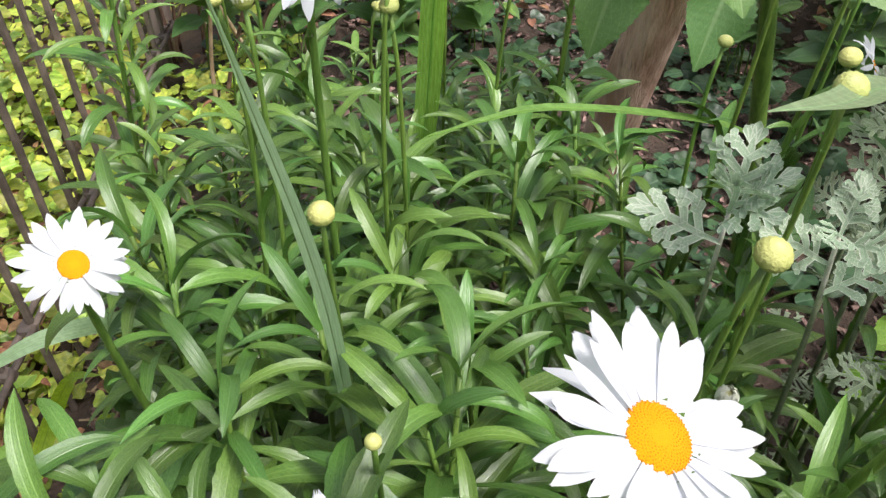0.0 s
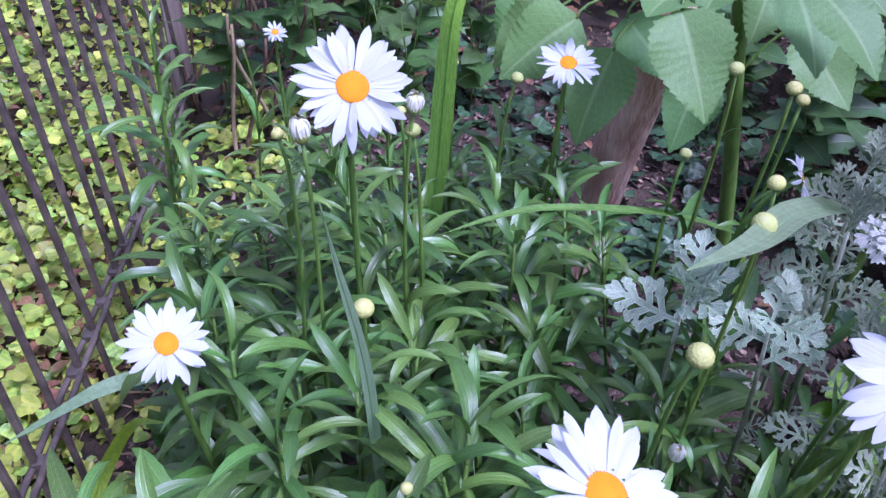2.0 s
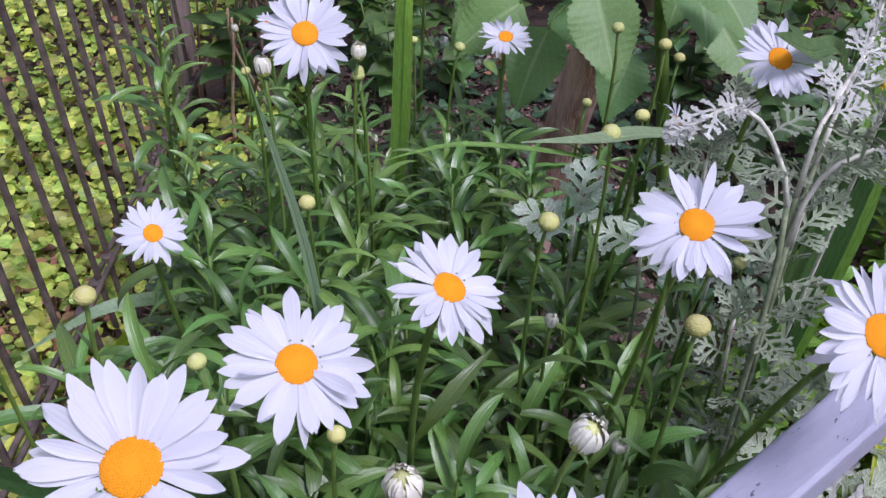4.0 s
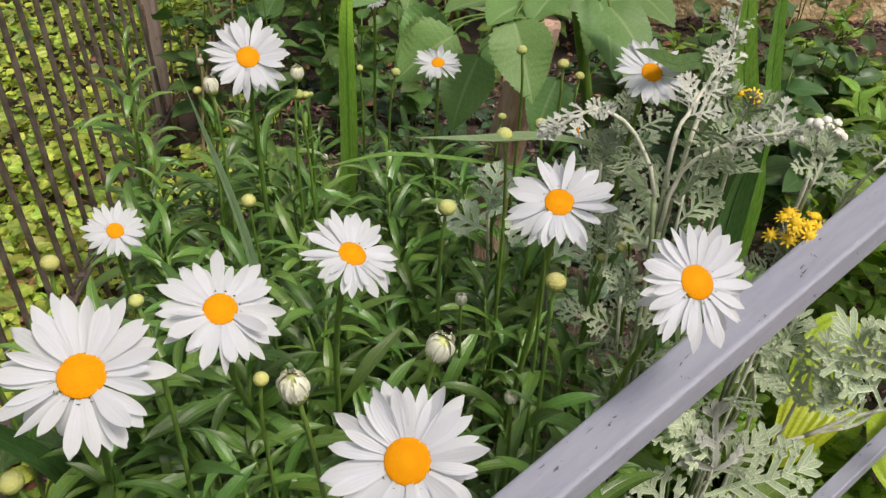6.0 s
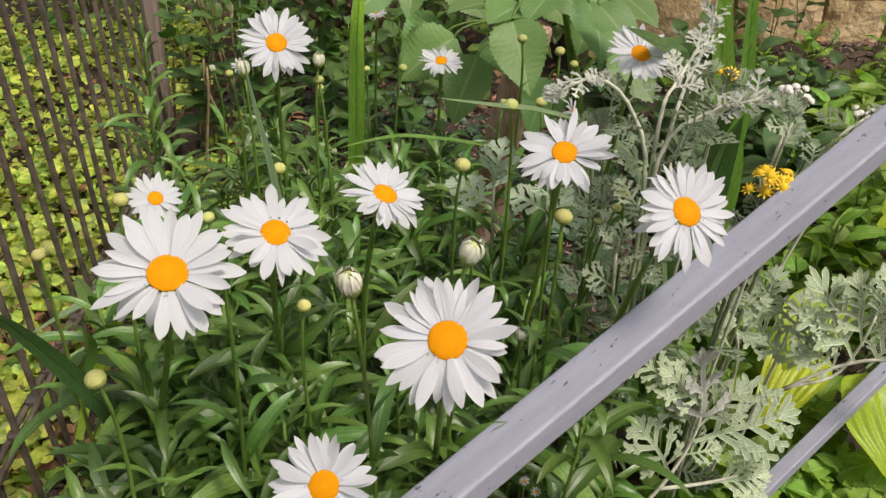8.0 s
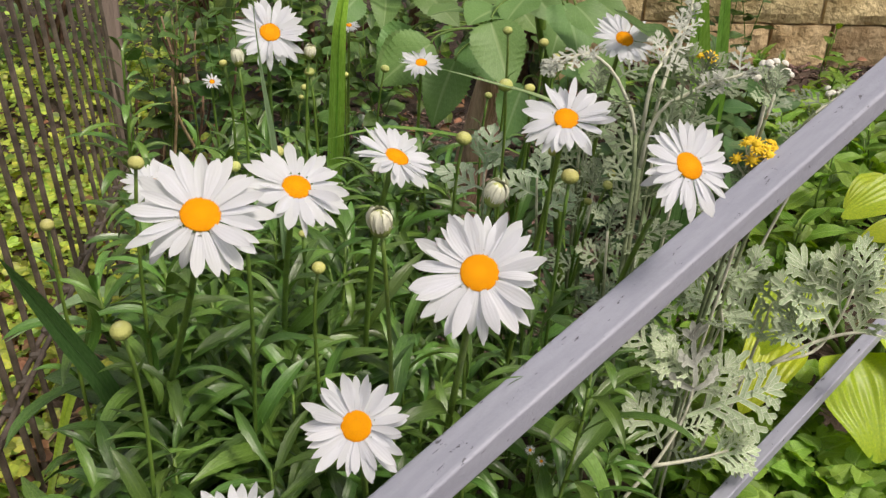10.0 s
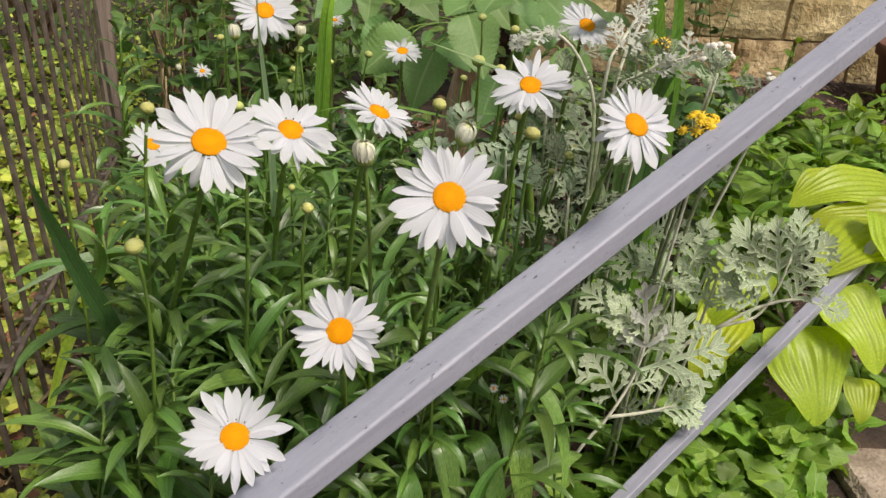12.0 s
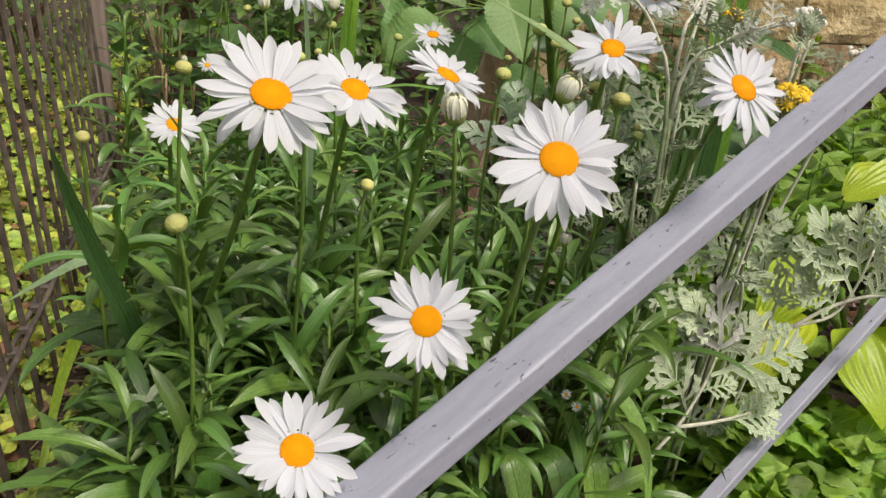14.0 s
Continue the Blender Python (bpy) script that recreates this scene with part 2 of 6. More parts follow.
M_BUD = bud_mat()
M_BUD_TIP = plain_mat("bud_white_petals", (0.70, 0.72, 0.52), (0.82, 0.83, 0.72), 200, 0.6, 0.3, 0.001, 700, value=0.12)
M_YELLOW = plain_mat("yellow_florets", (0.80, 0.50, 0.012), (0.88, 0.66, 0.025), 300, 0.6, 0.4, 0.001, 900, value=0.3, island=True)
M_WHITEFLOWER = plain_mat("cream_florets", (0.76, 0.75, 0.66), (0.86, 0.85, 0.78), 200, 0.7, 0.4, 0.001, 700, value=0.2, island=True)


def petal_mat():
    k = Mat("white_petal")
    uv = k.node("ShaderNodeSeparateXYZ")
    k.l.new(k.coords("UV"), uv.inputs[0])
    s = k.math("SINE", k.math("MULTIPLY", uv.outputs[0], 25.0))
    base = k.mix(k.ramp(uv.outputs[1], 0.0, 0.16), rgb(0.70, 0.72, 0.52), rgb(0.82, 0.84, 0.89))
    base = k.mix(k.math("MULTIPLY", k.ramp(k.noise(60), 0.5, 0.8), 0.18), base, rgb(0.77, 0.77, 0.80))
    col = k.vary(base, 0.08, 0.0)
    k.put(k.bsdf.inputs["Base Color"], col)
    k.bsdf.inputs["Roughness"].default_value = 0.55
    k.bump(k.math("ADD", s, k.noise(400)), 0.18, 0.0006)
    tr = k.node("ShaderNodeBsdfTranslucent")
    k.l.new(col, tr.inputs["Color"])
    mx = k.node("ShaderNodeMixShader")
    mx.inputs[0].default_value = 0.48
    k.l.new(k.bsdf.outputs[0], mx.inputs[1])
    k.l.new(tr.outputs[0], mx.inputs[2])
    k.l.new(mx.outputs[0], k.out.inputs[0])
    return k.m


def disc_mat():
    k = Mat("orange_disc")
    col = k.mix(k.ramp(k.noise(260, 3), 0.35, 0.7), rgb(0.66, 0.225, 0.001), rgb(0.76, 0.315, 0.001))
    k.put(k.bsdf.inputs["Base Color"], k.vary(col, 0.35, 0.02, True))
    k.bsdf.inputs["Roughness"].default_value = 0.6
    k.bsdf.inputs["Specular IOR Level"].default_value = 0.15
    k.bump(k.noise(1500, 2), 0.5, 0.0005)
    return k.m


def rail_mat():
    """Lavender-grey gloss paint on steel, with dull runs, flecks and dark chips."""
    k = Mat("lavender_grey_paint")
    co = k.coords("Object", (14.0, 90.0, 90.0))
    co2 = k.coords("Object", (85.0, 130.0, 130.0))
    col = k.mix(k.ramp(k.noise(1.0, 5, 0.6, co), 0.3, 0.7), rgb(0.300, 0.313, 0.385), rgb(0.345, 0.358, 0.432))
    co3 = k.coords("Object", (40.0, 200.0, 200.0))
    chips = k.math("MAXIMUM", k.ramp(k.noise(0.75, 5, 0.68, co2), 0.645, 0.665), k.math("MULTIPLY", k.ramp(k.noise(1.0, 3, 0.6, co3), 0.69, 0.71), 0.7))
    wear = k.ramp(k.noise(0.35, 6, 0.7, co2), 0.60, 0.75)
    col = k.mix(k.math("MULTIPLY", wear, 0.45), col, rgb(0.27, 0.27, 0.32))
    col = k.mix(k.math("MULTIPLY", chips, 0.85), col, rgb(0.075, 0.070, 0.080))
    k.put(k.bsdf.inputs["Base Color"], col)
    k.put(k.bsdf.inputs["Roughness"], k.math("MULTIPLY_ADD", wear, 0.22, 0.46))
    k.bump(k.math("SUBTRACT", k.noise(0.9, 4, 0.6, co2), chips), 0.7, 0.0016)
    return k.m


M_PETAL, M_DISC, M_RAIL = petal_mat(), disc_mat(), rail_mat()


# ---- mesh helpers ----
def mesh_of(name, verts, faces, mat, uvs=None, smooth=True):
    me = bpy.data.meshes.new(name)
    me.from_pydata([tuple(p) for p in verts], [], faces)
    if uvs is not None:
        layer = me.uv_layers.new(name="UVMap")
        idx = np.empty(len(me.loops), dtype=np.int32)
        me.loops.foreach_get("vertex_index", idx)
        layer.data.foreach_set("uv", np.asarray(uvs, dtype=np.float32)[idx].ravel())
    me.materials.append(mat)
    if smooth:
        me.polygons.foreach_set("use_smooth", [True] * len(me.polygons))
    me.update()
    return me


def part(name, me, parent, m=None, label=""):
    ob = new(name, me)
    ob.parent = parent
    if m is not None:
        ob.matrix_basis = m
    if label:
        ob["label"] = label
    return ob


def thing(name, place, label, category, group="", kind=""):
    ob = new(name)
    ob.empty_display_size = 0.02
    ob.matrix_basis = Matrix.Translation(place)
    return tagged(ob, label, category, group, kind)


class Soup:
    """Gathers many small pieces into one mesh."""

    def __init__(self):
        self.v, self.f, self.u = [], [], []

    def add(self, me_data, m):
        v, f, u = me_data
        base = len(self.v)
        self.v.extend([m @ Vector(p) for p in v])
        self.f.extend([[base + i for i in q] for q in f])
        self.u.extend(u)

    def mesh(self, name, mat, smooth=True):
        return mesh_of(name, self.v, self.f, mat, self.u, smooth)


def tube_data(points, radii, sides=8, cap=True):
    """A tapering tube along points."""
    pts = [Vector(p) for p in points]
    v, f, u = [], [], []
    ref = Vector((0.31, 0.87, 0.38)).normalized()
    for i, p in enumerate(pts):
        d = (pts[min(i + 1, len(pts) - 1)] - pts[max(i - 1, 0)]).normalized()
        a = d.cross(ref).normalized()
        b = d.cross(a)
        r = radii[i] if isinstance(radii, (list, tuple)) else radii
        for j in range(sides):
            t = 2 * math.pi * j / sides
            v.append(p + a * (r * math.cos(t)) + b * (r * math.sin(t)))
            u.append((j / sides, i / max(1, len(pts) - 1)))
    for i in range(len(pts) - 1):
        for j in range(sides):
            k = (j + 1) % sides
            f.append((i * sides + j, i * sides + k, (i + 1) * sides + k, (i + 1) * sides + j))
    if cap:
        f.append(tuple(range(sides))[::-1])
        f.append(tuple((len(pts) - 1) * sides + j for j in range(sides)))
    return v, f, u


def tube(name, points, radii, mat, sides=8):
    v, f, u = tube_data(points, radii, sides)
    return mesh_of(name, v, f, mat, u)


def bezier(a, b, c, d, n=10):
    a, b, c, d = (Vector(x) for x in (a, b, c, d))
    out = []
    for i in range(n + 1):
        t = i / n
        s = 1 - t
        out.append(a * s ** 3 + b * 3 * s * s * t + c * 3 * s * t * t + d * t ** 3)
    return out


def leaf_data(length, width, shape, nv=9, nu=4, bend=0.8, start=0.0, fold=0.25, teeth=0, tooth=0.12, wave=0.0, twist=0.0, ripple=0.0, ribs=0, seed=0, quilt=0.0):
    """A leaf from its root at the origin along +y; shape(s) is the half width, 0 to 1. bend: radians by which it arches down."""
    rr = random.Random(seed)
    ph = rr.uniform(0, 6.28)
    v, f, u = [], [], []
    y = z = 0.0
    ang = start
    for i in range(nv + 1):
        s = i / nv
        if i:
            ang = start - bend * (s ** 1.3)
            y += math.cos(ang) * length / nv
            z += math.sin(ang) * length / nv
        half = width / 2 * shape(s)
        tw = twist * s
        for j in range(nu + 1):
            w = 2 * j / nu - 1
            x = w * half
            if teeth and abs(w) > 0.99:
                x *= 1 + tooth * (rr.uniform(0.5, 1.5) if (i % 2) else -rr.uniform(0.3, 1.0))
            h = fold * abs(x) + wave * half * abs(w) * math.sin(s * 9 + ph + (1.3 if w > 0 else 0))
            if ripple:
                h += ripple * half * math.cos(ribs * math.pi * w + (8 * s if quilt else 0)) * math.sin(math.pi * min(1, s * 1.05)) * (math.sin(quilt * s) if quilt else 1.0)
            xx, hh = x * math.cos(tw) - h * math.sin(tw), x * math.sin(tw) + h * math.cos(tw)
            v.append((xx, y - math.sin(ang) * hh, z + math.cos(ang) * hh))
            u.append((0.5 + 0.5 * w, s))
    for i in range(nv):
        for j in range(nu):
            a = i * (nu + 1) + j
            f.append((a, a + 1, a + nu + 2, a + nu + 1))
    return v, f, u


def lance(s):
    return max(0.03, (0.30 + 0.70 * math.sin(math.pi * min(1, s * 0.93 + 0.07)) ** 0.8) * (1 - s ** 3.5)) if s < 1 else 0.02


def tongue(s):
    return max(0.02, min(1.0, 0.34 + 1.9 * s) * (1 - max(0, (s - 0.62) / 0.38) ** 2.2)) if s < 1 else 0.03


def daisy_blade(s):
    """Narrow at the stalk, widest past the middle, drawn out to a point."""
    if s >= 1:
        return 0.02
    g = min(1, s / 0.58)
    return max(0.03, (0.30 + 0.70 * g * g * (3 - 2 * g)) * (1 - max(0, (s - 0.55) / 0.45) ** 1.7))


def ovate(s):
    return max(0.02, math.sin(math.pi * s ** 0.68) ** 0.8) if 0 < s < 1 else 0.03


def heart(s):
    return max(0.02, math.sin(math.pi * s ** 0.50) ** 0.62) if 0 < s < 1 else 0.06


def strap(s):
    return min(1, 0.75 + s) * (1 - max(0, (s - 0.55) / 0.45) ** 2) + 0.015


def leaf_mesh(name, mat, *args, **kw):
    v, f, u = leaf_data(*args, **kw)
    return mesh_of(name, v, f, mat, u)


def aim(root, direction, normal=(0, 0, 1), scale=1.0, spin=0.0):
    """A pose whose +y runs along direction and whose +z leans to normal."""
    y = Vector(direction).normalized()
    n = Vector(normal)
    x = y.cross(n)
    if x.length < 1e-4:
        x = y.cross(Vector((1, 0.2, 0)))
    x.normalize()
    z = x.cross(y)
    r = Matrix((x, y, z)).transposed().to_4x4()
    return Matrix.Translation(root) @ r @ Matrix.Rotation(spin, 4, "Y") @ Matrix.Scale(scale, 4)


def ribbon(points, widths, normals=None, nu=4, fold=0.25, up=(0, 0, 1)):
    """A strap leaf along a line in space: its width lies across the line, square to the way that it faces."""
    pts = [Vector(p) for p in points]
    v, f, u = [], [], []
    n = len(pts)
    for i, p in enumerate(pts):
        d = (pts[min(i + 1, n - 1)] - pts[max(i - 1, 0)]).normalized()
        nn = Vector(normals[i] if normals else up)
        a = d.cross(nn).normalized()
        b = a.cross(d)
        for j in range(nu + 1):
            w = 2 * j / nu - 1
            v.append(p + a * (w * widths[i] / 2) + b * (fold * abs(w) * widths[i] / 2))
            u.append((0.5 + 0.5 * w, i / (n - 1)))
    for i in range(n - 1):
        for j in range(nu):
            q = i * (nu + 1) + j
            f.append((q, q + 1, q + nu + 2, q + nu + 1))
    return v, f, u


def taper(n, w, lo=0.55, sharp=2.0, peak=0.5):
    out = []
    for i in range(n):
        s = i / (n - 1)
        out.append(w * max(0.03, (lo + (1 - lo) * min(1, s / peak)) * (1 - max(0, (s - peak) / (1 - peak)) ** sharp)))
    return out


def box_data(sx, sy, sz, bevel, jitter=0.0, seed=0):
    """A chamfered block, its corners a little uneven."""
    rr = random.Random(seed)
    bm = bmesh.new()
    bmesh.ops.create_cube(bm, size=1.0, matrix=Matrix.Diagonal((sx, sy, sz, 1)))
    bmesh.ops.bevel(bm, geom=bm.edges[:], offset=bevel, segments=1, affect="EDGES", profile=0.6)
    for p in bm.verts:
        p.co += Vector([rr.uniform(-jitter, jitter) for _ in range(3)])
    bm.verts.index_update()
    v = [tuple(p.co) for p in bm.verts]
    f = [[q.index for q in fc.verts] for fc in bm.faces]
    bm.free()
    return v, f, [(p[0], p[2]) for p in v]


# ---- large structure ----
def ground_height(x, y):
    """Flat bed, with low lumps; it falls away on the near side, towards the foot of the steps, banks up to the wall and lies lower along the fence."""
    lumps = 0.012 * noise.noise(Vector((x * 5, y * 5, 0.3))) + 0.02 * noise.noise(Vector((x * 1.1, y * 1.1, 4.0)))
    across = (x - 0.07) * -0.562 + (y + 0.03) * 0.827
    drop = min(1.0, max(0.0, (-across + 0.02) / 0.5)) if y < 0.6 else 0.0
    fade = min(1.0, max(0.0, (0.30 - x * 0.75) / 0.25)) if x > 0 else 1.0
    fade *= min(1.0, max(0.0, 2.6 - math.hypot(x, y)))
    sink = min(1.0, max(0.0, (-0.33 - 0.105 * (y - 0.75) - x) / 0.20))
    up = min(1.0, max(0.0, (y - 1.55) / 0.75)) * min(1.0, max(0.0, (x - 0.45) / 0.5))
    return lumps - 0.7 * drop * fade - 0.12 * sink * sink * (3 - 2 * sink) + 0.20 * up * up * (3 - 2 * up)


def build_ground():
    xs = [-600, -120, -40, -15, -8, -5] + [-4 + 0.1 * i for i in range(86)] + [5, 8, 15, 40, 120, 600]
    ys = [-600, -120, -40, -15, -6, -3] + [-2 + 0.1 * i for i in range(81)] + [7, 9, 15, 40, 120, 600]
    v = [(x, y, ground_height(x, y)) for y in ys for x in xs]
    n = len(xs)
    f = [(j * n + i, j * n + i + 1, (j + 1) * n + i + 1, (j + 1) * n + i) for j in range(len(ys) - 1) for i in range(n - 1)]
    ob = new("ground", mesh_of("ground", v, f, M_SOIL, [(p[0], p[1]) for p in v]))
    return tagged(ob, "dark brown garden soil under the planting", "ground", kind="structure")


build_ground()

# handrail: a sloping top rail and a thinner bottom rail, half a metre apart, in one upright plane
RAIL_FOOT = Vector((0.070, -0.031, 0.0))
RAIL_WAY = Vector((0.827, 0.562, 0.0))


def rail_point(along, height0, slope):
    p = RAIL_FOOT + RAIL_WAY * along
    return Vector((p.x, p.y, height0 + slope * along))


def bar_mesh(name, a, b, wide, tall, bevel, mat):
    """A square tube between two points, upright across its slope, in its own axes (x along)."""
    a, b = Vector(a), Vector(b)
    bm = bmesh.new()
    ln = (b - a).length
    bmesh.ops.create_cube(bm, size=1.0, matrix=Matrix.Diagonal((ln, wide, tall, 1)))
    bmesh.ops.bevel(bm, geom=[e for e in bm.edges], offset=bevel, segments=3, affect="EDGES", profile=0.5)
    me = bpy.data.meshes.new(name)
    bm.to_mesh(me)
    bm.free()
    me.materials.append(mat)
    d = (b - a).normalized()
    s = Vector((0, 0, 1)).cross(d).normalized()
    m = Matrix.Translation((a + b) / 2) @ Matrix((d, s, d.cross(s))).transposed().to_4x4()
    return me, m


def build_handrail():
    t = thing("handrail", rail_point(-0.95, 0, 0), "lavender-grey painted square steel stair handrail, scuffed and chipped", "handrail")
    inv = t.matrix_basis.inverted()

    def bar(name, a, b, w, h, bev):
        me, m = bar_mesh(name, a, b, w, h, bev, M_RAIL)
        part(name, me, t, inv @ m)

    bar("top_rail", rail_point(-0.95, 0.424, 0.38), rail_point(2.4, 0.424, 0.38), 0.041, 0.029, 0.004)
    bar("bottom_rail", rail_point(-0.95, -0.087, 0.40), rail_point(2.4, -0.087, 0.40), 0.020, 0.019, 0.002)
    for u in (-0.93, 2.38):
        top = rail_point(u, 0.424, 0.38)
        me, m = bar_mesh("post", top - Vector((0, 0, 1.05)), top, 0.03, 0.03, 0.003, M_RAIL)
        d = Vector((0, 0, 1))
        m = Matrix.Translation(top - Vector((0, 0, 0.53))) @ Matrix((d, RAIL_WAY, d.cross(RAIL_WAY))).transposed().to_4x4()
        part("post", me, t, inv @ m)


build_handrail()

# iron fence: thin square pickets, held low down between two thin bars, ending at a timber post
FENCE_FOOT = Vector((-0.548, 0.75, 0.0))
FENCE_WAY = Vector((math.cos(radians(96.0)), math.sin(radians(96.0)), 0.0))
PICKET_STEP, BAR_Z, BAR_FALL, PHASE = 0.0895, 0.060, -0.06, 0.05
FENCE_LEAN = radians(4.0)  # the fence leans away from the bed


def build_fence():
    t = thing("iron_fence", FENCE_FOOT, "thin dark brown weathered iron picket fence beside the flower bed", "fence")
    rr = random.Random(5)
    side = Vector((0, 0, 1)).cross(FENCE_WAY)
    v, f, u = box_data(0.0094, 0.0094, 1.41, 0.0015)
    picket = mesh_of("picket", v, f, M_IRON, u, smooth=False)
    turn = Matrix.Rotation(math.atan2(FENCE_WAY.y, FENCE_WAY.x), 4, "Z")
    first, last = -7, 14
    for i in range(first, last):
        p = FENCE_WAY * (PICKET_STEP * (i + PHASE) + rr.uniform(-0.004, 0.004))
        lean = Matrix.Rotation(radians(rr.uniform(-0.9, 0.9)) - FENCE_LEAN, 4, "X") @ Matrix.Rotation(radians(rr.uniform(-0.5, 0.5)), 4, "Y")
        part("picket", picket, t, Matrix.Translation(p + side * math.tan(FENCE_LEAN) * (0.50 - BAR_Z) + Vector((0, 0, 0.50))) @ turn @ lean)
    for i in range(first - 1, last):
        for lvl, z in (("bottom_link", BAR_Z), ("top_link", 1.05)):
            if lvl == "top_link" and i < -2:
                continue
            ring = []
            for j in range(17):  # an oval link from picket to picket
                a = 2 * math.pi * j / 16
                s = i + 0.5 + 0.56 * math.copysign(abs(math.cos(a)) ** 0.6, math.cos(a))
                o = math.copysign(abs(math.sin(a)) ** 0.6, math.sin(a))
                ring.append(FENCE_WAY * (PICKET_STEP * (s + PHASE)) + Vector((0, 0, z + 0.007 * o + BAR_FALL * PICKET_STEP * s)) + side * (-0.012 * o + (z - BAR_Z) * math.tan(FENCE_LEAN)))
            part(lvl, tube(lvl, ring, 0.0052, M_IRON, 6), t)
    cv, cf, cu = box_data(0.020, 0.026, 0.016, 0.004)
    clip = mesh_of("clip", cv, cf, M_IRON, cu, smooth=False)
    for i in range(first, last):
        part("clip", clip, t, Matrix.Translation(FENCE_WAY * (PICKET_STEP * (i + PHASE)) + Vector((0, 0, BAR_Z + BAR_FALL * PICKET_STEP * i))) @ turn)
    post = thing("fence_post", FENCE_FOOT + FENCE_WAY * 1.28 + Vector((-0.025, 0, 0)), "weathered grey-brown square timber fence post", "post")
    v, f, u = box_data(0.048, 0.048, 1.7, 0.008, 0.002, 3)
    part("shaft", mesh_of("shaft", v, f, M_POSTWOOD, u, False), post, Matrix.Translation((0, 0, 0.6)) @ turn)
    v, f, u = box_data(0.066, 0.066, 0.03, 0.006, 0.001, 4)
    part("cap", mesh_of("cap", v, f, M_POSTWOOD, u, False), post, Matrix.Translation((0, 0, 1.463)) @ turn)


build_fence()


# ---- plant parts, built once ----
def petal_meshes():
    """White rays of unit length: narrow at the foot, widest past the middle, with a blunt, faintly notched point; flat, cupped or curled."""
    out = []
    for i in range(12):
        rr = random.Random(40 + i)
        v, f, u = [], [], []
        nv, nu = 11, 6
        wd = rr.uniform(0.212, 0.282)
        bend, ang, y, z = rr.uniform(-0.15, 0.40), rr.uniform(0.0, 0.16), 0.0, 0.0
        if i in (4, 9):
            bend = rr.uniform(0.7, 1.1)
        notch, cup, sway, roll = rr.uniform(0.012, 0.04), rr.uniform(-0.04, 0.22), rr.uniform(-0.07, 0.07), rr.uniform(-0.5, 0.5)
        full = rr.uniform(0.55, 0.70)
        for a in range(nv + 1):
            s = a / nv
            if a:
                ang -= bend / nv * (0.4 + 1.2 * s)
                y += math.cos(ang) / nv
                z += math.sin(ang) / nv
            grow = min(1, s / full)
            fade = max(0.0, (s - full) / (1 - full))
            half = wd / 2 * (0.36 + 0.64 * grow * grow * (3 - 2 * grow)) * max(0.15, (1 - fade ** 2.1) ** 0.66)
            tw = roll * s
            for b in range(nu + 1):
                w = 2 * b / nu - 1
                tip = -notch * (0.5 - 0.5 * math.cos(3 * math.pi * w)) * max(0, (s - 0.85) / 0.15)
                h = 0.004 * math.cos(2.5 * math.pi * w) + cup * abs(w) ** 1.6 * half
                x = w * half
                v.append((x * math.cos(tw) - h * math.sin(tw) + sway * s * s, y + tip, z + x * math.sin(tw) + h * math.cos(tw)))
                u.append((0.5 + 0.5 * w, s))
        for a in range(nv):
            for b in range(nu):
                q = a * (nu + 1) + b
                f.append((q, q + 1, q + nu + 2, q + nu + 1))
        out.append(mesh_of("petal", v, f, M_PETAL, u))
    return out


PETALS = petal_meshes()


def disc_mesh():
    """A low dome packed with small florets in a spiral; radius 1."""
    s = Soup()
    v, f, u = [], [], []
    rim = [(0.86, -0.22)] + [(0.97 * math.cos(i / 6 * math.pi / 2), 0.17 * math.sin(i / 6 * math.pi / 2)) for i in range(7)]
    for r, z in rim:
        for j in range(24):
            t = 2 * math.pi * j / 24
            v.append((r * math.cos(t), r * math.sin(t), z))
            u.append((0, 0))
    for i in range(7):
        for j in range(24):
            k = (j + 1) % 24
            f.append((i * 24 + j, i * 24 + k, (i + 1) * 24 + k, (i + 1) * 24 + j))
    s.add((v, f, u), Matrix())
    knob = ([(-1, -1, 0), (1, -1, 0), (1, 1, 0), (-1, 1, 0), (0, 0, 1.5), (-0.7, -0.7, 0.9), (0.7, -0.7, 0.9), (0.7, 0.7, 0.9), (-0.7, 0.7, 0.9)],
            [(0, 1, 6, 5), (1, 2, 7, 6), (2, 3, 8, 7), (3, 0, 5, 8), (5, 6, 4), (6, 7, 4), (7, 8, 4), (8, 5, 4)], [(0, 0)] * 9)
    for i in range(380):
        r = math.sqrt((i + 0.5) / 380) * 0.98
        t = i * 2.39996
        z = 0.17 * math.sqrt(max(0, 1 - (r / 0.98) ** 2)) - (0.07 * max(0, 0.35 - r) / 0.35)
        n = Vector((r * math.cos(t) * 0.5, r * math.sin(t) * 0.5, 1)).normalized()
        s.add(knob, Matrix.Translation((r * math.cos(t), r * math.sin(t), z - 0.01)) @ n.to_track_quat("Z", "Y").to_matrix().to_4x4() @ Matrix.Rotation(t, 4, "Z") @ Matrix.Diagonal((0.024, 0.024, 0.013 + 0.016 * r, 1)))
    return s.mesh("disc", M_DISC, False)


DISC = disc_mesh()


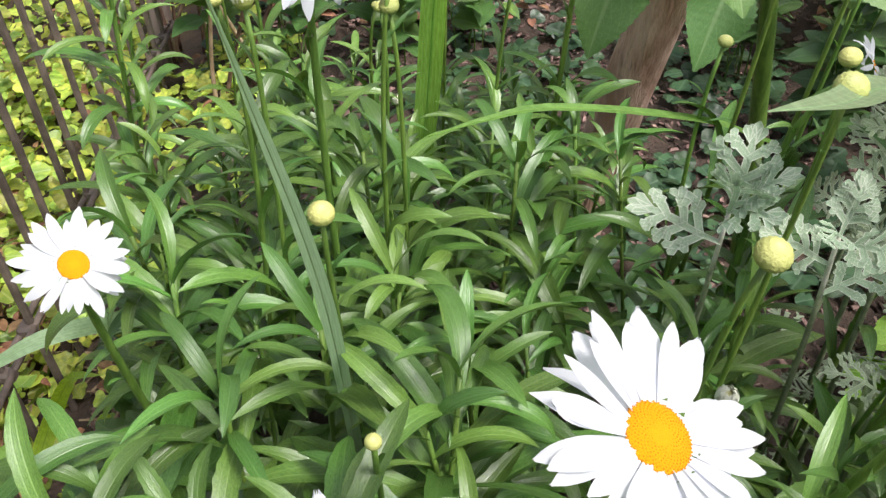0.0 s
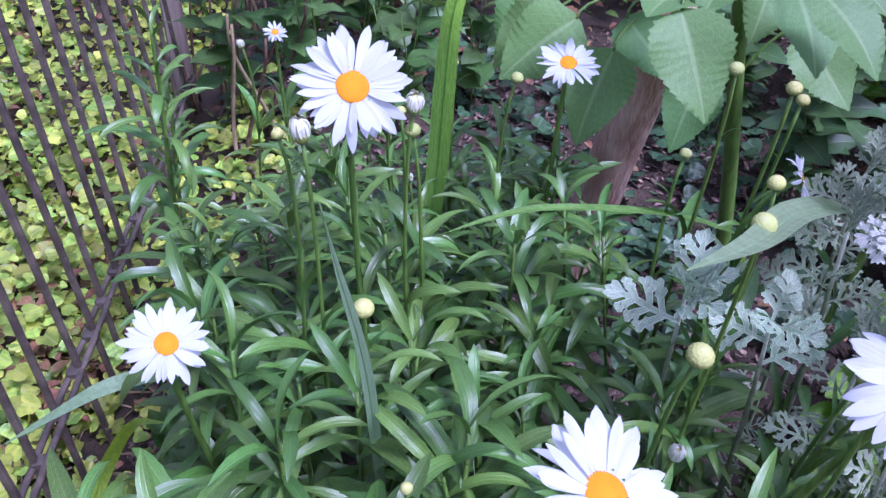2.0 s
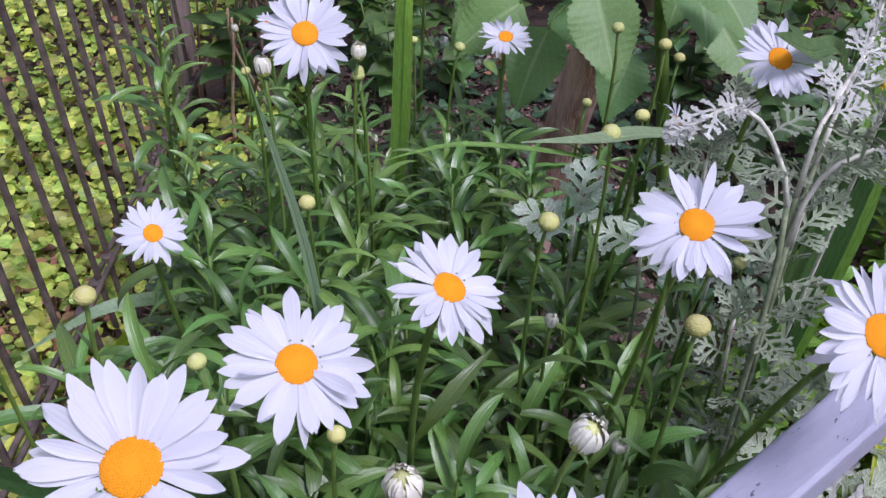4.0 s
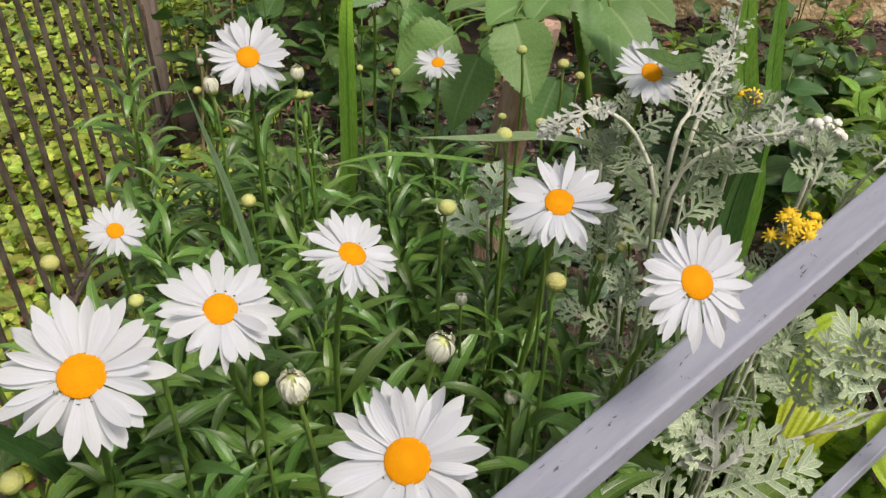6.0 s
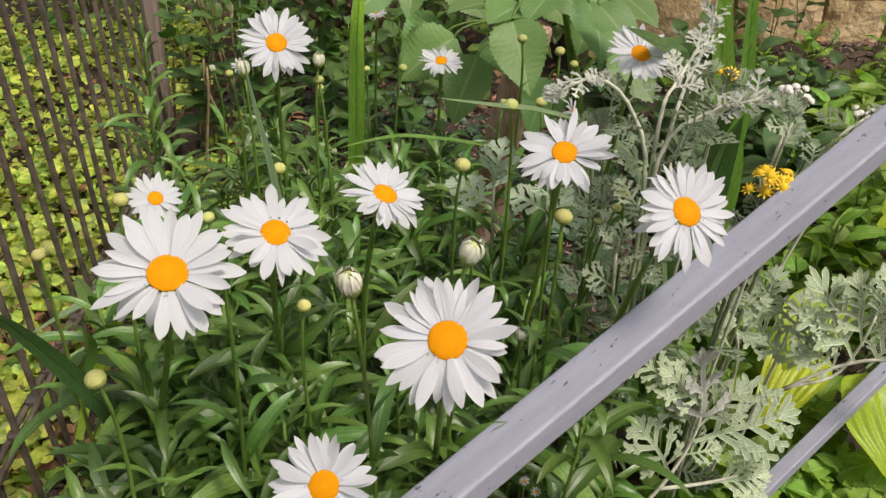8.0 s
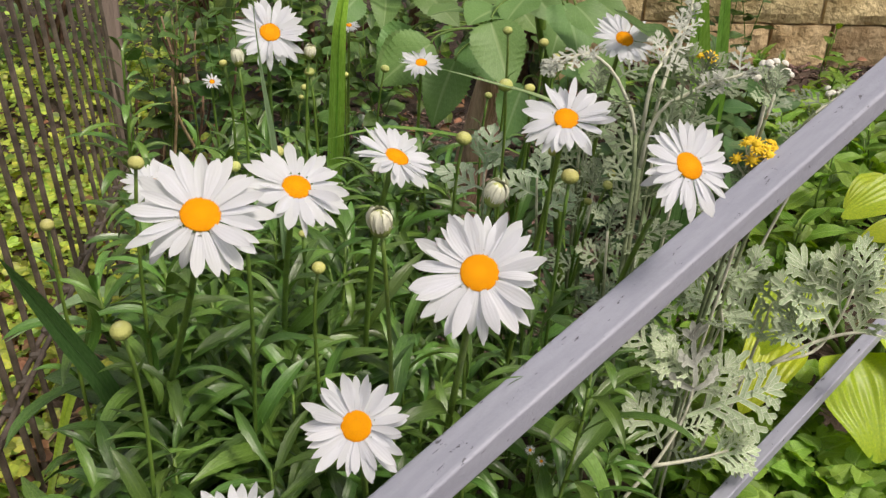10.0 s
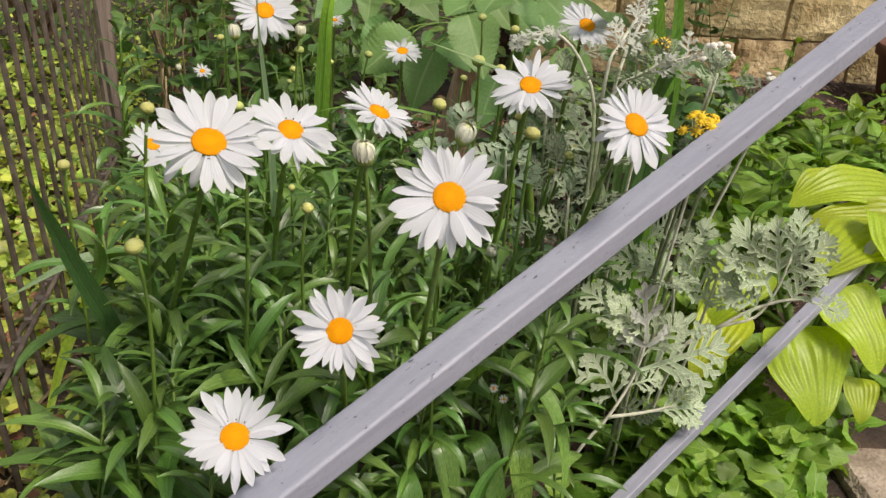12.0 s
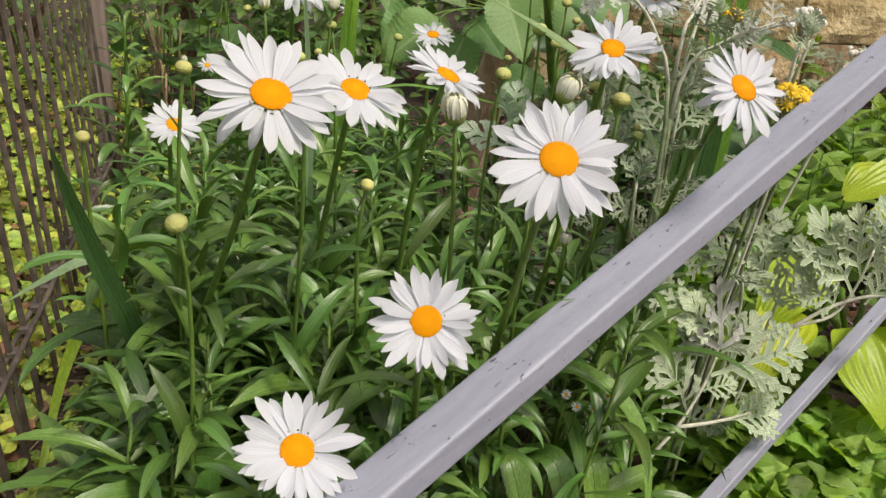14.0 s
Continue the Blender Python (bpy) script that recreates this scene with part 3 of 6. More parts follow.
def calyx_mesh():
    """The green cup of scales behind a flower; radius 1, mouth at z 0."""
    s = Soup()
    v, f, u = [], [], []
    prof = [(0.16, -0.62), (0.45, -0.55), (0.8, -0.36), (1.0, -0.1), (0.9, 0.0)]
    for r, z in prof:
        for j in range(14):
            t = 2 * math.pi * j / 14
            v.append((r * math.cos(t), r * math.sin(t), z))
            u.append((j / 14, z))
    for i in range(len(prof) - 1):
        for j in range(14):
            k = (j + 1) % 14
            f.append((i * 14 + j, i * 14 + k, (i + 1) * 14 + k, (i + 1) * 14 + j))
    s.add((v, f, u), Matrix())
    scale = leaf_data(0.55, 0.3, ovate, 4, 2, 0.5, 0.0, 0.1)
    for row, (r, z, n) in enumerate(((0.62, -0.5, 10), (0.86, -0.32, 13))):
        for j in range(n):
            t = 2 * math.pi * (j + 0.5 * row) / n
            d = Vector((math.cos(t), math.sin(t), 0.75))
            s.add(scale, aim((r * math.cos(t), r * math.sin(t), z), d, Vector((math.cos(t), math.sin(t), -0.6))))
    return s.mesh("flower_head", M_STEM)


CALYX = calyx_mesh()


def bud_mesh(name, seed):
    """A round bud of overlapping scales, modelled in one skin; radius 1."""
    rr = random.Random(seed)
    v, f, u = [], [], []
    rows, cols = 26, 42
    ph = rr.uniform(0, 6.28)
    for i in range(rows + 1):
        a = math.pi * (i / rows) - math.pi / 2
        for j in range(cols):
            t = 2 * math.pi * j / cols
            row = (a + math.pi / 2) / 0.36
            k = int(row)
            inrow = row - k
            col = (t + ph) / (2 * math.pi) * 14 + 0.5 * (k % 2)
            across = abs((col % 1) - 0.5) * 2
            tile = max(0.0, 1 - across ** 2 - max(0, inrow - 0.25) * 0.9)
            r = 0.94 + 0.10 * tile * math.cos(a) + 0.01 * noise.noise(Vector((math.cos(t) * 2, math.sin(t) * 2, a * 2 + seed)))
            v.append((r * math.cos(a) * math.cos(t), r * math.cos(a) * math.sin(t), 0.86 * r * math.sin(a)))
            u.append((j / cols, i / rows))
    for i in range(rows):
        for j in range(cols):
            k = (j + 1) % cols
            f.append((i * cols + j, i * cols + k, (i + 1) * cols + k, (i + 1) * cols + j))
    return mesh_of(name, v, f, M_BUD, u)


def bud_tip_mesh(height, count, seed):
    rr = random.Random(seed)
    s = Soup()
    pet = leaf_data(1.0, 0.42, lambda q: (0.75 + 0.4 * math.sin(math.pi * q)) * (1 - q ** 4) + 0.05, 7, 2, 1.5, 0.25, 0.25)
    for j in range(count):  # pale rays folded over one another, not yet open
        t = 2 * math.pi * j / count + rr.uniform(-0.15, 0.15)
        r = rr.uniform(0.84, 0.98)
        base = Vector((r * math.cos(t), r * math.sin(t), -0.12 + rr.uniform(-0.08, 0.12)))
        d = Vector((0.10 * math.cos(t), 0.10 * math.sin(t), 1)) + Vector([rr.uniform(-0.16, 0.16) for _ in range(3)])
        s.add(pet, aim(base, d, Vector((math.cos(t), math.sin(t), 0.1)), height * rr.uniform(0.85, 1.15)))
    return s.mesh("white_tip", M_BUD_TIP)


BUDS = [bud_mesh("bud", 60 + i) for i in range(3)]
BUD_TIPS = [bud_tip_mesh(1.25, 32, 70), bud_tip_mesh(1.45, 38, 71)]

DAISY_LEAVES = []
for _i in range(12):  # upper leaves: blunt tongues that arch over
    _r = random.Random(100 + _i)
    DAISY_LEAVES.append(leaf_mesh("leaf", M_DAISY, 1.0, _r.uniform(0.115, 0.155), tongue if _i % 3 else daisy_blade, 15, 4, _r.uniform(0.8, 2.0), _r.uniform(0.35, 0.75),
                                  _r.uniform(0.2, 0.5), 1 if _i % 2 else 0, 0.05, _r.uniform(0.03, 0.14), _r.uniform(-0.5, 0.5), seed=_i))
BASAL_LEAVES = []
for _i in range(7):  # lower leaves: broader, pointed, toothed towards the tip
    _r = random.Random(130 + _i)
    BASAL_LEAVES.append(leaf_mesh("leaf", M_DAISY, 1.0, _r.uniform(0.125, 0.168), daisy_blade, 20, 4, _r.uniform(0.8, 1.6), _r.uniform(0.25, 0.6),
                                  _r.uniform(0.2, 0.45), 1, 0.07, _r.uniform(0.03, 0.12), _r.uniform(-0.4, 0.4), seed=50 + _i))
YOUNG_LEAVES = [leaf_mesh("leaf", M_DAISY_YOUNG, 1.0, 0.13, lance, 8, 2, 0.4 + 0.3 * i, 0.15, 0.4, seed=i) for i in range(3)]


def clothe(t, stem, first, last, count, length, rr, meshes=None, flat=0.55, grow=0.5, spiral=2.4):
    """Leaves in a spiral round a stem (a list of points in the thing's own space), between two shares of its height."""
    n = len(stem) - 1
    turn = rr.uniform(0, 6.28)
    for i in range(count):
        s = first + (last - first) * (i + rr.uniform(-0.3, 0.3)) / max(1, count - 1)
        s = min(0.999, max(0.0, s))
        k = min(n - 1, int(s * n))
        p = stem[k].lerp(stem[k + 1], s * n - k)
        axis = (stem[k + 1] - stem[k]).normalized()
        turn += spiral + rr.uniform(-0.45, 0.45)
        out = Vector((math.cos(turn), math.sin(turn), 0))
        rise = flat + grow * max(0, (s - first) / max(1e-3, last - first) - 0.35) + rr.uniform(-0.3, 0.3)
        d = out * math.cos(rise) + axis * math.sin(rise)
        size = length * rr.uniform(0.72, 1.15) * (1.0 - 0.35 * max(0, s - 0.75) / 0.25)
        part("leaf", rr.choice(meshes or DAISY_LEAVES), t, aim(p, d, axis + Vector([rr.uniform(-0.3, 0.3) for _ in range(3)]), size))


def stem_line(base, top, rr, sway=0.03, n=10):
    base, top = Vector(base), Vector(top)
    h = (top - base).length
    return bezier(base, base + Vector((rr.uniform(-sway, sway), rr.uniform(-sway, sway), h * 0.4)),
                  top - Vector((rr.uniform(-sway, sway), rr.uniform(-sway, sway), h * 0.35)), top, n)


def build_flower(t, top, normal, size, rr, petals=30):
    """A daisy head at a place in the thing's space, facing along normal."""
    n = Vector(normal).normalized()
    m = Matrix.Translation(top) @ n.to_track_quat("Z", "Y").to_matrix().to_4x4() @ Matrix.Rotation(rr.uniform(0, 6.28), 4, "Z")
    r = size * 0.137
    petals = round(petals * 1.45)
    head = part("flower_head", CALYX, t, m @ Matrix.Scale(r * 1.02, 4))
    k = 1 / (r * 1.02)
    part("disc", DISC, head, Matrix.Translation((0, 0, 0.055 * k * r)) @ Matrix.Scale(r * k, 4), "domed orange-yellow disc")
    droop = rr.uniform(0, 6.28)  # one side of the head hangs a little
    for i in range(petals):
        a = 2 * math.pi * i / petals + rr.uniform(-0.09, 0.09)
        layer = i % 2
        ln = (size / 2 - r * 0.60) * rr.uniform(0.78, 1.08) * (0.93 if layer else 1.0)
        lift = rr.uniform(-0.09, 0.07) + (0.10 if layer else 0.0) - 0.12 * math.cos(a - droop) + (rr.uniform(-0.4, 0.35) if rr.random() < 0.14 else 0)
        d = Vector((math.cos(a), math.sin(a), math.tan(lift)))
        p = Vector((math.cos(a), math.sin(a), 0)) * r * 0.62 + Vector((0, 0, r * (0.04 * layer - 0.03)))
        wide = rr.uniform(0.85, 1.15)
        pm = aim(p * k, d, (0, 0, 1), ln * k, rr.uniform(-0.35, 0.35)) @ Matrix.Diagonal((wide, 1, 1, 1))
        part("petal", rr.choice(PETALS), head, pm)
    return head


def build_bud(t, top, direction, radius, rr, tip=None):
    n = Vector(direction).normalized()
    m = Matrix.Translation(top) @ n.to_track_quat("Z", "Y").to_matrix().to_4x4() @ Matrix.Rotation(rr.uniform(0, 6.28), 4, "Z") @ Matrix.Scale(radius, 4)
    b = part("bud", rr.choice(BUDS), t, m @ Matrix.Diagonal((0.68, 0.68, 0.68, 1) if tip is None else (0.56, 0.56, 0.92, 1)))
    if tip is not None:
        part("white_tip", BUD_TIPS[tip], b, Matrix())["kind"] = "stuff"


# ---- daisies: place of the head, the way it faces, its width, foot of the stem ----
DAISIES = [
    ((-0.082, 0.520, 0.696), (0.19, -0.68, 0.70), 0.098, (-0.085, 0.62), 31),
    ((0.129, 0.834, 0.578), (-0.01, -0.39, 0.92), 0.076, (0.12, 0.90), 26),
    ((-0.218, 0.395, 0.540), (0.37, -0.55, 0.74), 0.069, (-0.20, 0.50), 24),
    ((-0.079, -0.010, 0.686), (0.20, -0.50, 0.84), 0.110, (-0.29, 0.38), 25),
    ((-0.018, 0.085, 0.668), (0.23, -0.47, 0.85), 0.092, (-0.085, 0.58), 28),
    ((0.068, 0.168, 0.664), (0.36, -0.24, 0.90), 0.088, (0.04, 0.40), 27),
    ((0.238, 0.223, 0.685), (-0.05, -0.56, 0.82), 0.094, (0.20, 0.42), 31),
    ((0.332, 0.125, 0.674), (0.26, -0.62, 0.72), 0.103, (0.25, 0.36), 29),
    ((0.122, -0.046, 0.657), (-0.03, -0.69, 0.72), 0.107, (0.12, 0.26), 29),
    ((0.360, 0.470, 0.708), (0.08, -0.61, 0.77), 0.086, (0.34, 0.56), 28),
    ((0.033, -0.070, 0.540), (-0.05, -0.80, 0.60), 0.088, (0.05, 0.18), 27),
    ((-0.058, -0.080, 0.435), (0.07, -0.61, 0.78), 0.098, (-0.05, 0.16), 28),
    ((-0.308, 1.340, 0.394), (0.15, -0.59, 0.79), 0.046, (-0.30, 1.36), 18),
    ((0.304, 0.563, 0.596), (0.90, -0.12, 0.36), 0.054, (0.29, 0.62), 21),
    ((0.000, 1.262, 0.543), (0.02, -0.30, 0.94), 0.050, (0.0, 1.30), 18),
]


def build_daisy(i, top, face, size, foot, petals):
    rr = random.Random(300 + i)
    base = Vector((foot[0], foot[1], ground_height(*foot) - 0.01))
    n = Vector(face).normalized()
    neck = Vector(top) - n * size * 0.085
    local = neck - base
    size_word = "small" if size < 0.06 else "large"
    t = thing("daisy", base, "%s white daisy with an orange-yellow centre on a leafy green stem" % size_word, "flower", "daisies in the bed")
    mid = Vector((local.x * 0.55, local.y * 0.55, local.z * 0.55))
    line = bezier((0, 0, 0), mid * 0.6 + Vector((rr.uniform(-0.02, 0.02), rr.uniform(-0.02, 0.02), 0)), local - n * 0.10 + Vector((0, 0, -0.03)), local, 12)
    part("stem", tube("stem", line, [0.0040 - 0.0013 * j / 12 for j in range(13)], M_STEM, 8), t)
    clothe(t, line, 0.12, 0.58, 9, 0.110, rr)
    clothe(t, line, 0.66, 0.82, 2, 0.045, rr)
    build_flower(t, local + n * size * 0.085, n, size, rr, petals)


for _i, _d in enumerate(DAISIES):
    build_daisy(_i, *_d)

# ---- buds: place, radius, white tip (none, 0 part, 1 wide), foot of the stem ----
BUD_LIST = [
    ((-0.066, 0.388, 0.586), 0.0115, None), ((-0.038, 0.570, 0.632), 0.0105, None), ((-0.121, 0.498, 0.667), 0.0125, 1), ((-0.142, 0.512, 0.658), 0.0075, None),
    ((-0.036, 0.562, 0.660), 0.0125, 0), ((-0.058, 0.742, 0.560), 0.0090, None), ((-0.054, 0.870, 0.396), 0.0075, 1), ((0.068, 0.790, 0.579), 0.0105, None),
    ((0.000, 0.945, 0.525), 0.0085, None), ((0.200, 0.380, 0.673), 0.0125, None), ((0.144, 0.289, 0.640), 0.0125, None), ((0.249, 0.488, 0.638), 0.0105, None),
    ((0.280, 0.575, 0.677), 0.0100, None), ((0.307, 0.612, 0.648), 0.0090, None), ((0.230, 0.580, 0.691), 0.0095, None), ((0.330, 0.360, 0.557), 0.0090, None),
    ((0.231, 0.155, 0.651), 0.0125, None), ((0.139, 0.017, 0.691), 0.0145, 0), ((0.162, 0.329, 0.505), 0.0100, 1), ((0.208, 0.195, 0.490), 0.0100, 1),
    ((-0.004, 0.120, 0.573), 0.0095, None), ((-0.062, 0.050, 0.700), 0.0075, None), ((-0.162, 0.141, 0.667), 0.0105, None), ((0.051, -0.010, 0.679), 0.0155, 0),
    ((-0.149, -0.005, 0.585), 0.0125, None), ((0.235, 0.251, 0.640), 0.0085, None), ((0.345, 0.400, 0.556), 0.0085, None), ((0.318, 0.395, 0.520), 0.0080, None),
    ((-0.030, 0.270, 0.535), 0.0065, None), ((-0.257, 0.165, 0.595), 0.0095, None), ((0.214, 0.614, 0.590), 0.0085, None), ((-0.076, 0.897, 0.497), 0.0070, None), ((-0.33, 1.18, 0.439), 0.0095, 1),
]


def build_bud_stalk(i, top, radius, tip):
    rr = random.Random(500 + i)
    fx, fy = top[0] + rr.uniform(-0.03, 0.02), top[1] + rr.uniform(0.02, 0.10)
    base = Vector((fx, fy, ground_height(fx, fy) - 0.01))
    local = Vector(top) - base
    kind = "half-open daisy bud with white petal tips" if tip is not None else "round yellow-green daisy bud, still closed"
    t = thing("daisy_bud", base, kind + " on a thin green stem", "flower bud", "daisy buds")
    d = Vector((rr.uniform(-0.25, 0.25), rr.uniform(-0.45, 0.0), 1)).normalized()
    line = bezier((0, 0, 0), (0, 0, local.z * 0.4), local - d * 0.12, local - d * radius * 0.7, 12)
    part("stem", tube("stem", line, [0.0026 - 0.0009 * j / 12 for j in range(13)], M_STEM, 7), t)
    clothe(t, line, 0.15, 0.60, 8, 0.100, rr)
    clothe(t, line, 0.70, 0.86, 2, 0.036, rr, YOUNG_LEAVES)
    build_bud(t, local, d, radius, rr, tip)


for _i, _b in enumerate(BUD_LIST):
    build_bud_stalk(_i, *_b)


# ---- leafy shoots that fill the bed ----
def shoot_model(i, height, leaves=None, long=1.0, flat=0.0):
    rr = random.Random(700 + i)
    t = thing("daisy_shoot", (0, 0, 0), "leafy dark green daisy shoot with long narrow leaves", "plant", "leafy shoots in the bed")
    line = [Vector(p) for p in stem_line((0, 0, 0), (rr.uniform(-0.04, 0.04), rr.uniform(-0.05, 0.02), height), rr, 0.02, 8)]
    part("stem", tube("stem", line, [0.0026 - 0.0010 * j / 8 for j in range(9)], M_STEM, 6), t)
    clothe(t, line, 0.34, 0.86, 13, 0.130 * long, rr, leaves, flat=flat, grow=0.2)
    clothe(t, line, 0.86, 1.0, 9, 0.108 * long, rr, leaves, flat=flat + 0.2, grow=0.6 - flat)
    return t


def canopy(x, y):
    """How tall the shoots stand."""
    h = 0.40 + 0.05 * noise.noise(Vector((x * 6, y * 6, 1.7)))
    if x < 0.12 and 0.22 < y < 0.90:
        h += 0.035
    if y < 0.12:
        h -= 0.9 * (0.12 - y) * 0.6
    if y > 0.75:
        h -= 0.25 * (y - 0.75)
    if x > 0.22:
        h -= 0.35 * (x - 0.22)
    return h


SHOOTS = [shoot_model(i, 0.40) for i in range(8)]
_used = 0
_k = 0
for _iy in range(14):
    for _ix in range(11):
        _x = -0.44 + 0.085 * _ix + (0.04 if _iy % 2 else 0) + rng.uniform(-0.028, 0.028)
        _y = 0.03 + 0.082 * _iy + rng.uniform(-0.028, 0.028)
        if _x > 0.40 or (_x > 0.16 and _y > 0.72) or (_x > 0.12 and _y > 0.95) or _x < -0.32 or (_x < -0.27 and _y < 0.62) or (_x < -0.22 and _y < 0.40) or (_y > 0.5 and _x > 0.30) or (_x - 0.07) * -0.562 + (_y + 0.03) * 0.827 < 0.02:
            continue
        _s = canopy(_x, _y) / 0.40 * rng.uniform(0.85, 1.12)
        _m = Matrix.Translation((_x, _y, ground_height(_x, _y) - 0.005)) @ Matrix.Rotation(rng.uniform(0, 6.28), 4, "Z") @ Matrix.Scale(_s, 4)
        if _used < len(SHOOTS):
            SHOOTS[_used].matrix_basis = _m
            _used += 1
        else:
            copy_thing(SHOOTS[_k % len(SHOOTS)], _m @ Matrix.Diagonal([1 / q for q in (*SHOOTS[_k % len(SHOOTS)].scale, 1)]))
        _k += 1

FRONT_SHOOTS = [shoot_model(40 + i, 0.40, BASAL_LEAVES, 1.22, 0.08) for i in range(4)]
# the front corner of the bed, between the fence and the handrail
for _i in range(30):
    _x, _y = -0.30 + 0.066 * (_i % 5) + rng.uniform(-0.02, 0.02), -0.02 + 0.066 * (_i // 5) + rng.uniform(-0.02, 0.02)
    if (_x - 0.07) * -0.562 + (_y + 0.03) * 0.827 < 0.05 or _x < -0.235 or (_x < -0.19 and _y > 0.24):
        continue
    _s = (0.90 + 0.30 * _y + 0.10 * (_x + 0.2)) * rng.uniform(0.9, 1.1)
    _m = Matrix.Translation((_x, _y, ground_height(_x, _y) - 0.005)) @ Matrix.Rotation(rng.uniform(0, 6.28), 4, "Z") @ Matrix.Scale(_s, 4)
    if _used < len(SHOOTS) + 4:
        FRONT_SHOOTS[_used - len(SHOOTS)].matrix_basis = _m
        _used += 1
    else:
        copy_thing(FRONT_SHOOTS[_i % 4], _m @ Matrix.Diagonal([1 / q for q in (*FRONT_SHOOTS[_i % 4].scale, 1)]))

# short, wide shoots along the foot of the fence
LOW_SHOOTS = [shoot_model(20 + i, 0.15) for i in range(3)]
for _i in range(8):
    _x, _y = rng.uniform(-0.31, -0.22), rng.uniform(0.30, 0.80)
    _m = Matrix.Translation((_x, _y, ground_height(_x, _y) - 0.005)) @ Matrix.Rotation(rng.uniform(0, 6.28), 4, "Z") @ Matrix.Scale(rng.uniform(0.75, 1.05), 4)
    if _i < 3:
        LOW_SHOOTS[_i].matrix_basis = _m
    else:
        copy_thing(LOW_SHOOTS[_i % 3], _m @ Matrix.Diagonal([1 / q for q in (*LOW_SHOOTS[_i % 3].scale, 1)]))

# taller stalks with whorls of leaves close to the fence: foot, then points up the stem
STALKS = [
    [(-0.422, 1.02, 0.0), (-0.415, 1.00, 0.284), (-0.406, 1.00, 0.424), (-0.401, 1.00, 0.546)],
    [(-0.433, 1.10, 0.0), (-0.436, 1.08, 0.234), (-0.419, 1.08, 0.402)],
    [(-0.367, 0.90, 0.0), (-0.365, 0.86, 0.322)],
]
for _i, _p in enumerate(STALKS):
    _r = random.Random(880 + _i)
    _b = Vector((_p[0][0], _p[0][1], ground_height(_p[0][0], _p[0][1])))
    _t = thing("daisy_shoot", _b, "tall leafy daisy stalk with whorls of narrow leaves by the fence", "plant", "leafy shoots in the bed")
    _q = [Vector(p) - _b for p in _p]
    _q[0] = Vector((0, 0, 0))
    _l = []
    for _k in range(len(_q) - 1):
        _l += [_q[_k].lerp(_q[_k + 1], j / 5) for j in range(5)]
    _l.append(_q[-1])
    part("stem", tube("stem", _l, [0.0042 - 0.0018 * j / (len(_l) - 1) for j in range(len(_l))], M_STEM, 7), _t)
    clothe(_t, _l, 0.25, 0.72, 17, 0.118, _r, flat=0.1, grow=0.3)
    clothe(_t, _l, 0.74, 0.99, 8, 0.075, _r, flat=0.35, grow=0.6)


# ---- strap leaves that rise through the bed: points from the root, widest width, the way the flat side faces ----
def strap_leaf(points, width, mat, label, face=(0, -1, 0.35), lo=0.5, peak=0.55, fold=0.22, name="strap_leaf", n=26):
    """One long leaf through the points, smoothed."""
    p = [Vector(q) for q in points]
    p = [p[0] * 2 - p[1]] + p + [p[-1] * 2 - p[-2]]
    segs = len(p) - 3
    line = []
    for i in range(n):
        t = i / (n - 1) * segs
        k = min(segs - 1, int(t))
        t -= k
        a, b, c, d = p[k:k + 4]
        line.append(0.5 * ((2 * b) + (c - a) * t + (2 * a - 5 * b + 4 * c - d) * t * t + (3 * b - a - 3 * c + d) * t ** 3))
    root = line[0].copy()
    v, f, u = ribbon([q - root for q in line], taper(n, width, lo, 2.0, peak), None, 6, fold, face)
    t = thing(name, root, label, "leaf blade", "strap leaves")
    part("blade", mesh_of("blade", v, f, mat, u), t)
    part("midrib", tube("midrib", [q - root for q in line], [max(0.0004, w * 0.028) for w in taper(n, width, lo, 2.0, peak)], mat, 6), t)
    return t


BRIGHT, GREY, DARK = "tall bright green strap leaf rising among daisies", "grey-green arching strap leaf among the daisies", "dark green strap leaf bent over the daisies"
strap_leaf([(-0.045, 0.99, -0.02), (-0.035, 0.95, 0.179), (-0.020, 0.92, 0.373), (-0.012, 0.87, 0.519), (-0.005, 0.82, 0.633), (0.009, 0.74, 0.719), (0.02, 0.70, 0.79)], 0.029, M_BLADE, BRIGHT, peak=0.32)
strap_leaf([(-0.030, 0.965, -0.02), (-0.039, 0.93, 0.174), (-0.049, 0.905, 0.289)], 0.018, M_BLADE, "short pale green young strap leaf", peak=0.7)
strap_leaf([(-0.03, 0.84, -0.02), (-0.04, 0.82, 0.073), (-0.057, 0.78, 0.34), (-0.074, 0.74, 0.465)], 0.026, M_BLADE_GREY, GREY)
strap_leaf([(0.335, 0.76, -0.02), (0.338, 0.72, 0.25), (0.313, 0.66, 0.445), (0.254, 0.63, 0.501), (0.187, 0.61, 0.527), (0.083, 0.57, 0.555), (0.03, 0.548, 0.556), (-0.01, 0.53, 0.552)], 0.0095, M_BLADE, "thin bright green blade arching across the daisies", (0.05, -0.2, 1.0), peak=0.6)
strap_leaf([(0.47, 0.40, -0.02), (0.435, 0.44, 0.38), (0.385, 0.49, 0.535), (0.335, 0.525, 0.585), (0.25, 0.44, 0.642), (0.18, 0.34, 0.686), (0.115, 0.265, 0.722)], 0.029, M_BLADE_GREY, GREY, (0.1, 0.0, 1.0), lo=0.3, peak=0.58)
strap_leaf([(0.48, 0.62, -0.02), (0.475, 0.58, 0.45), (0.439, 0.52, 0.683), (0.379, 0.46, 0.722), (0.323, 0.40, 0.758)], 0.022, M_BLADE_DARK, DARK, (0.0, -0.7, 0.7), peak=0.75)
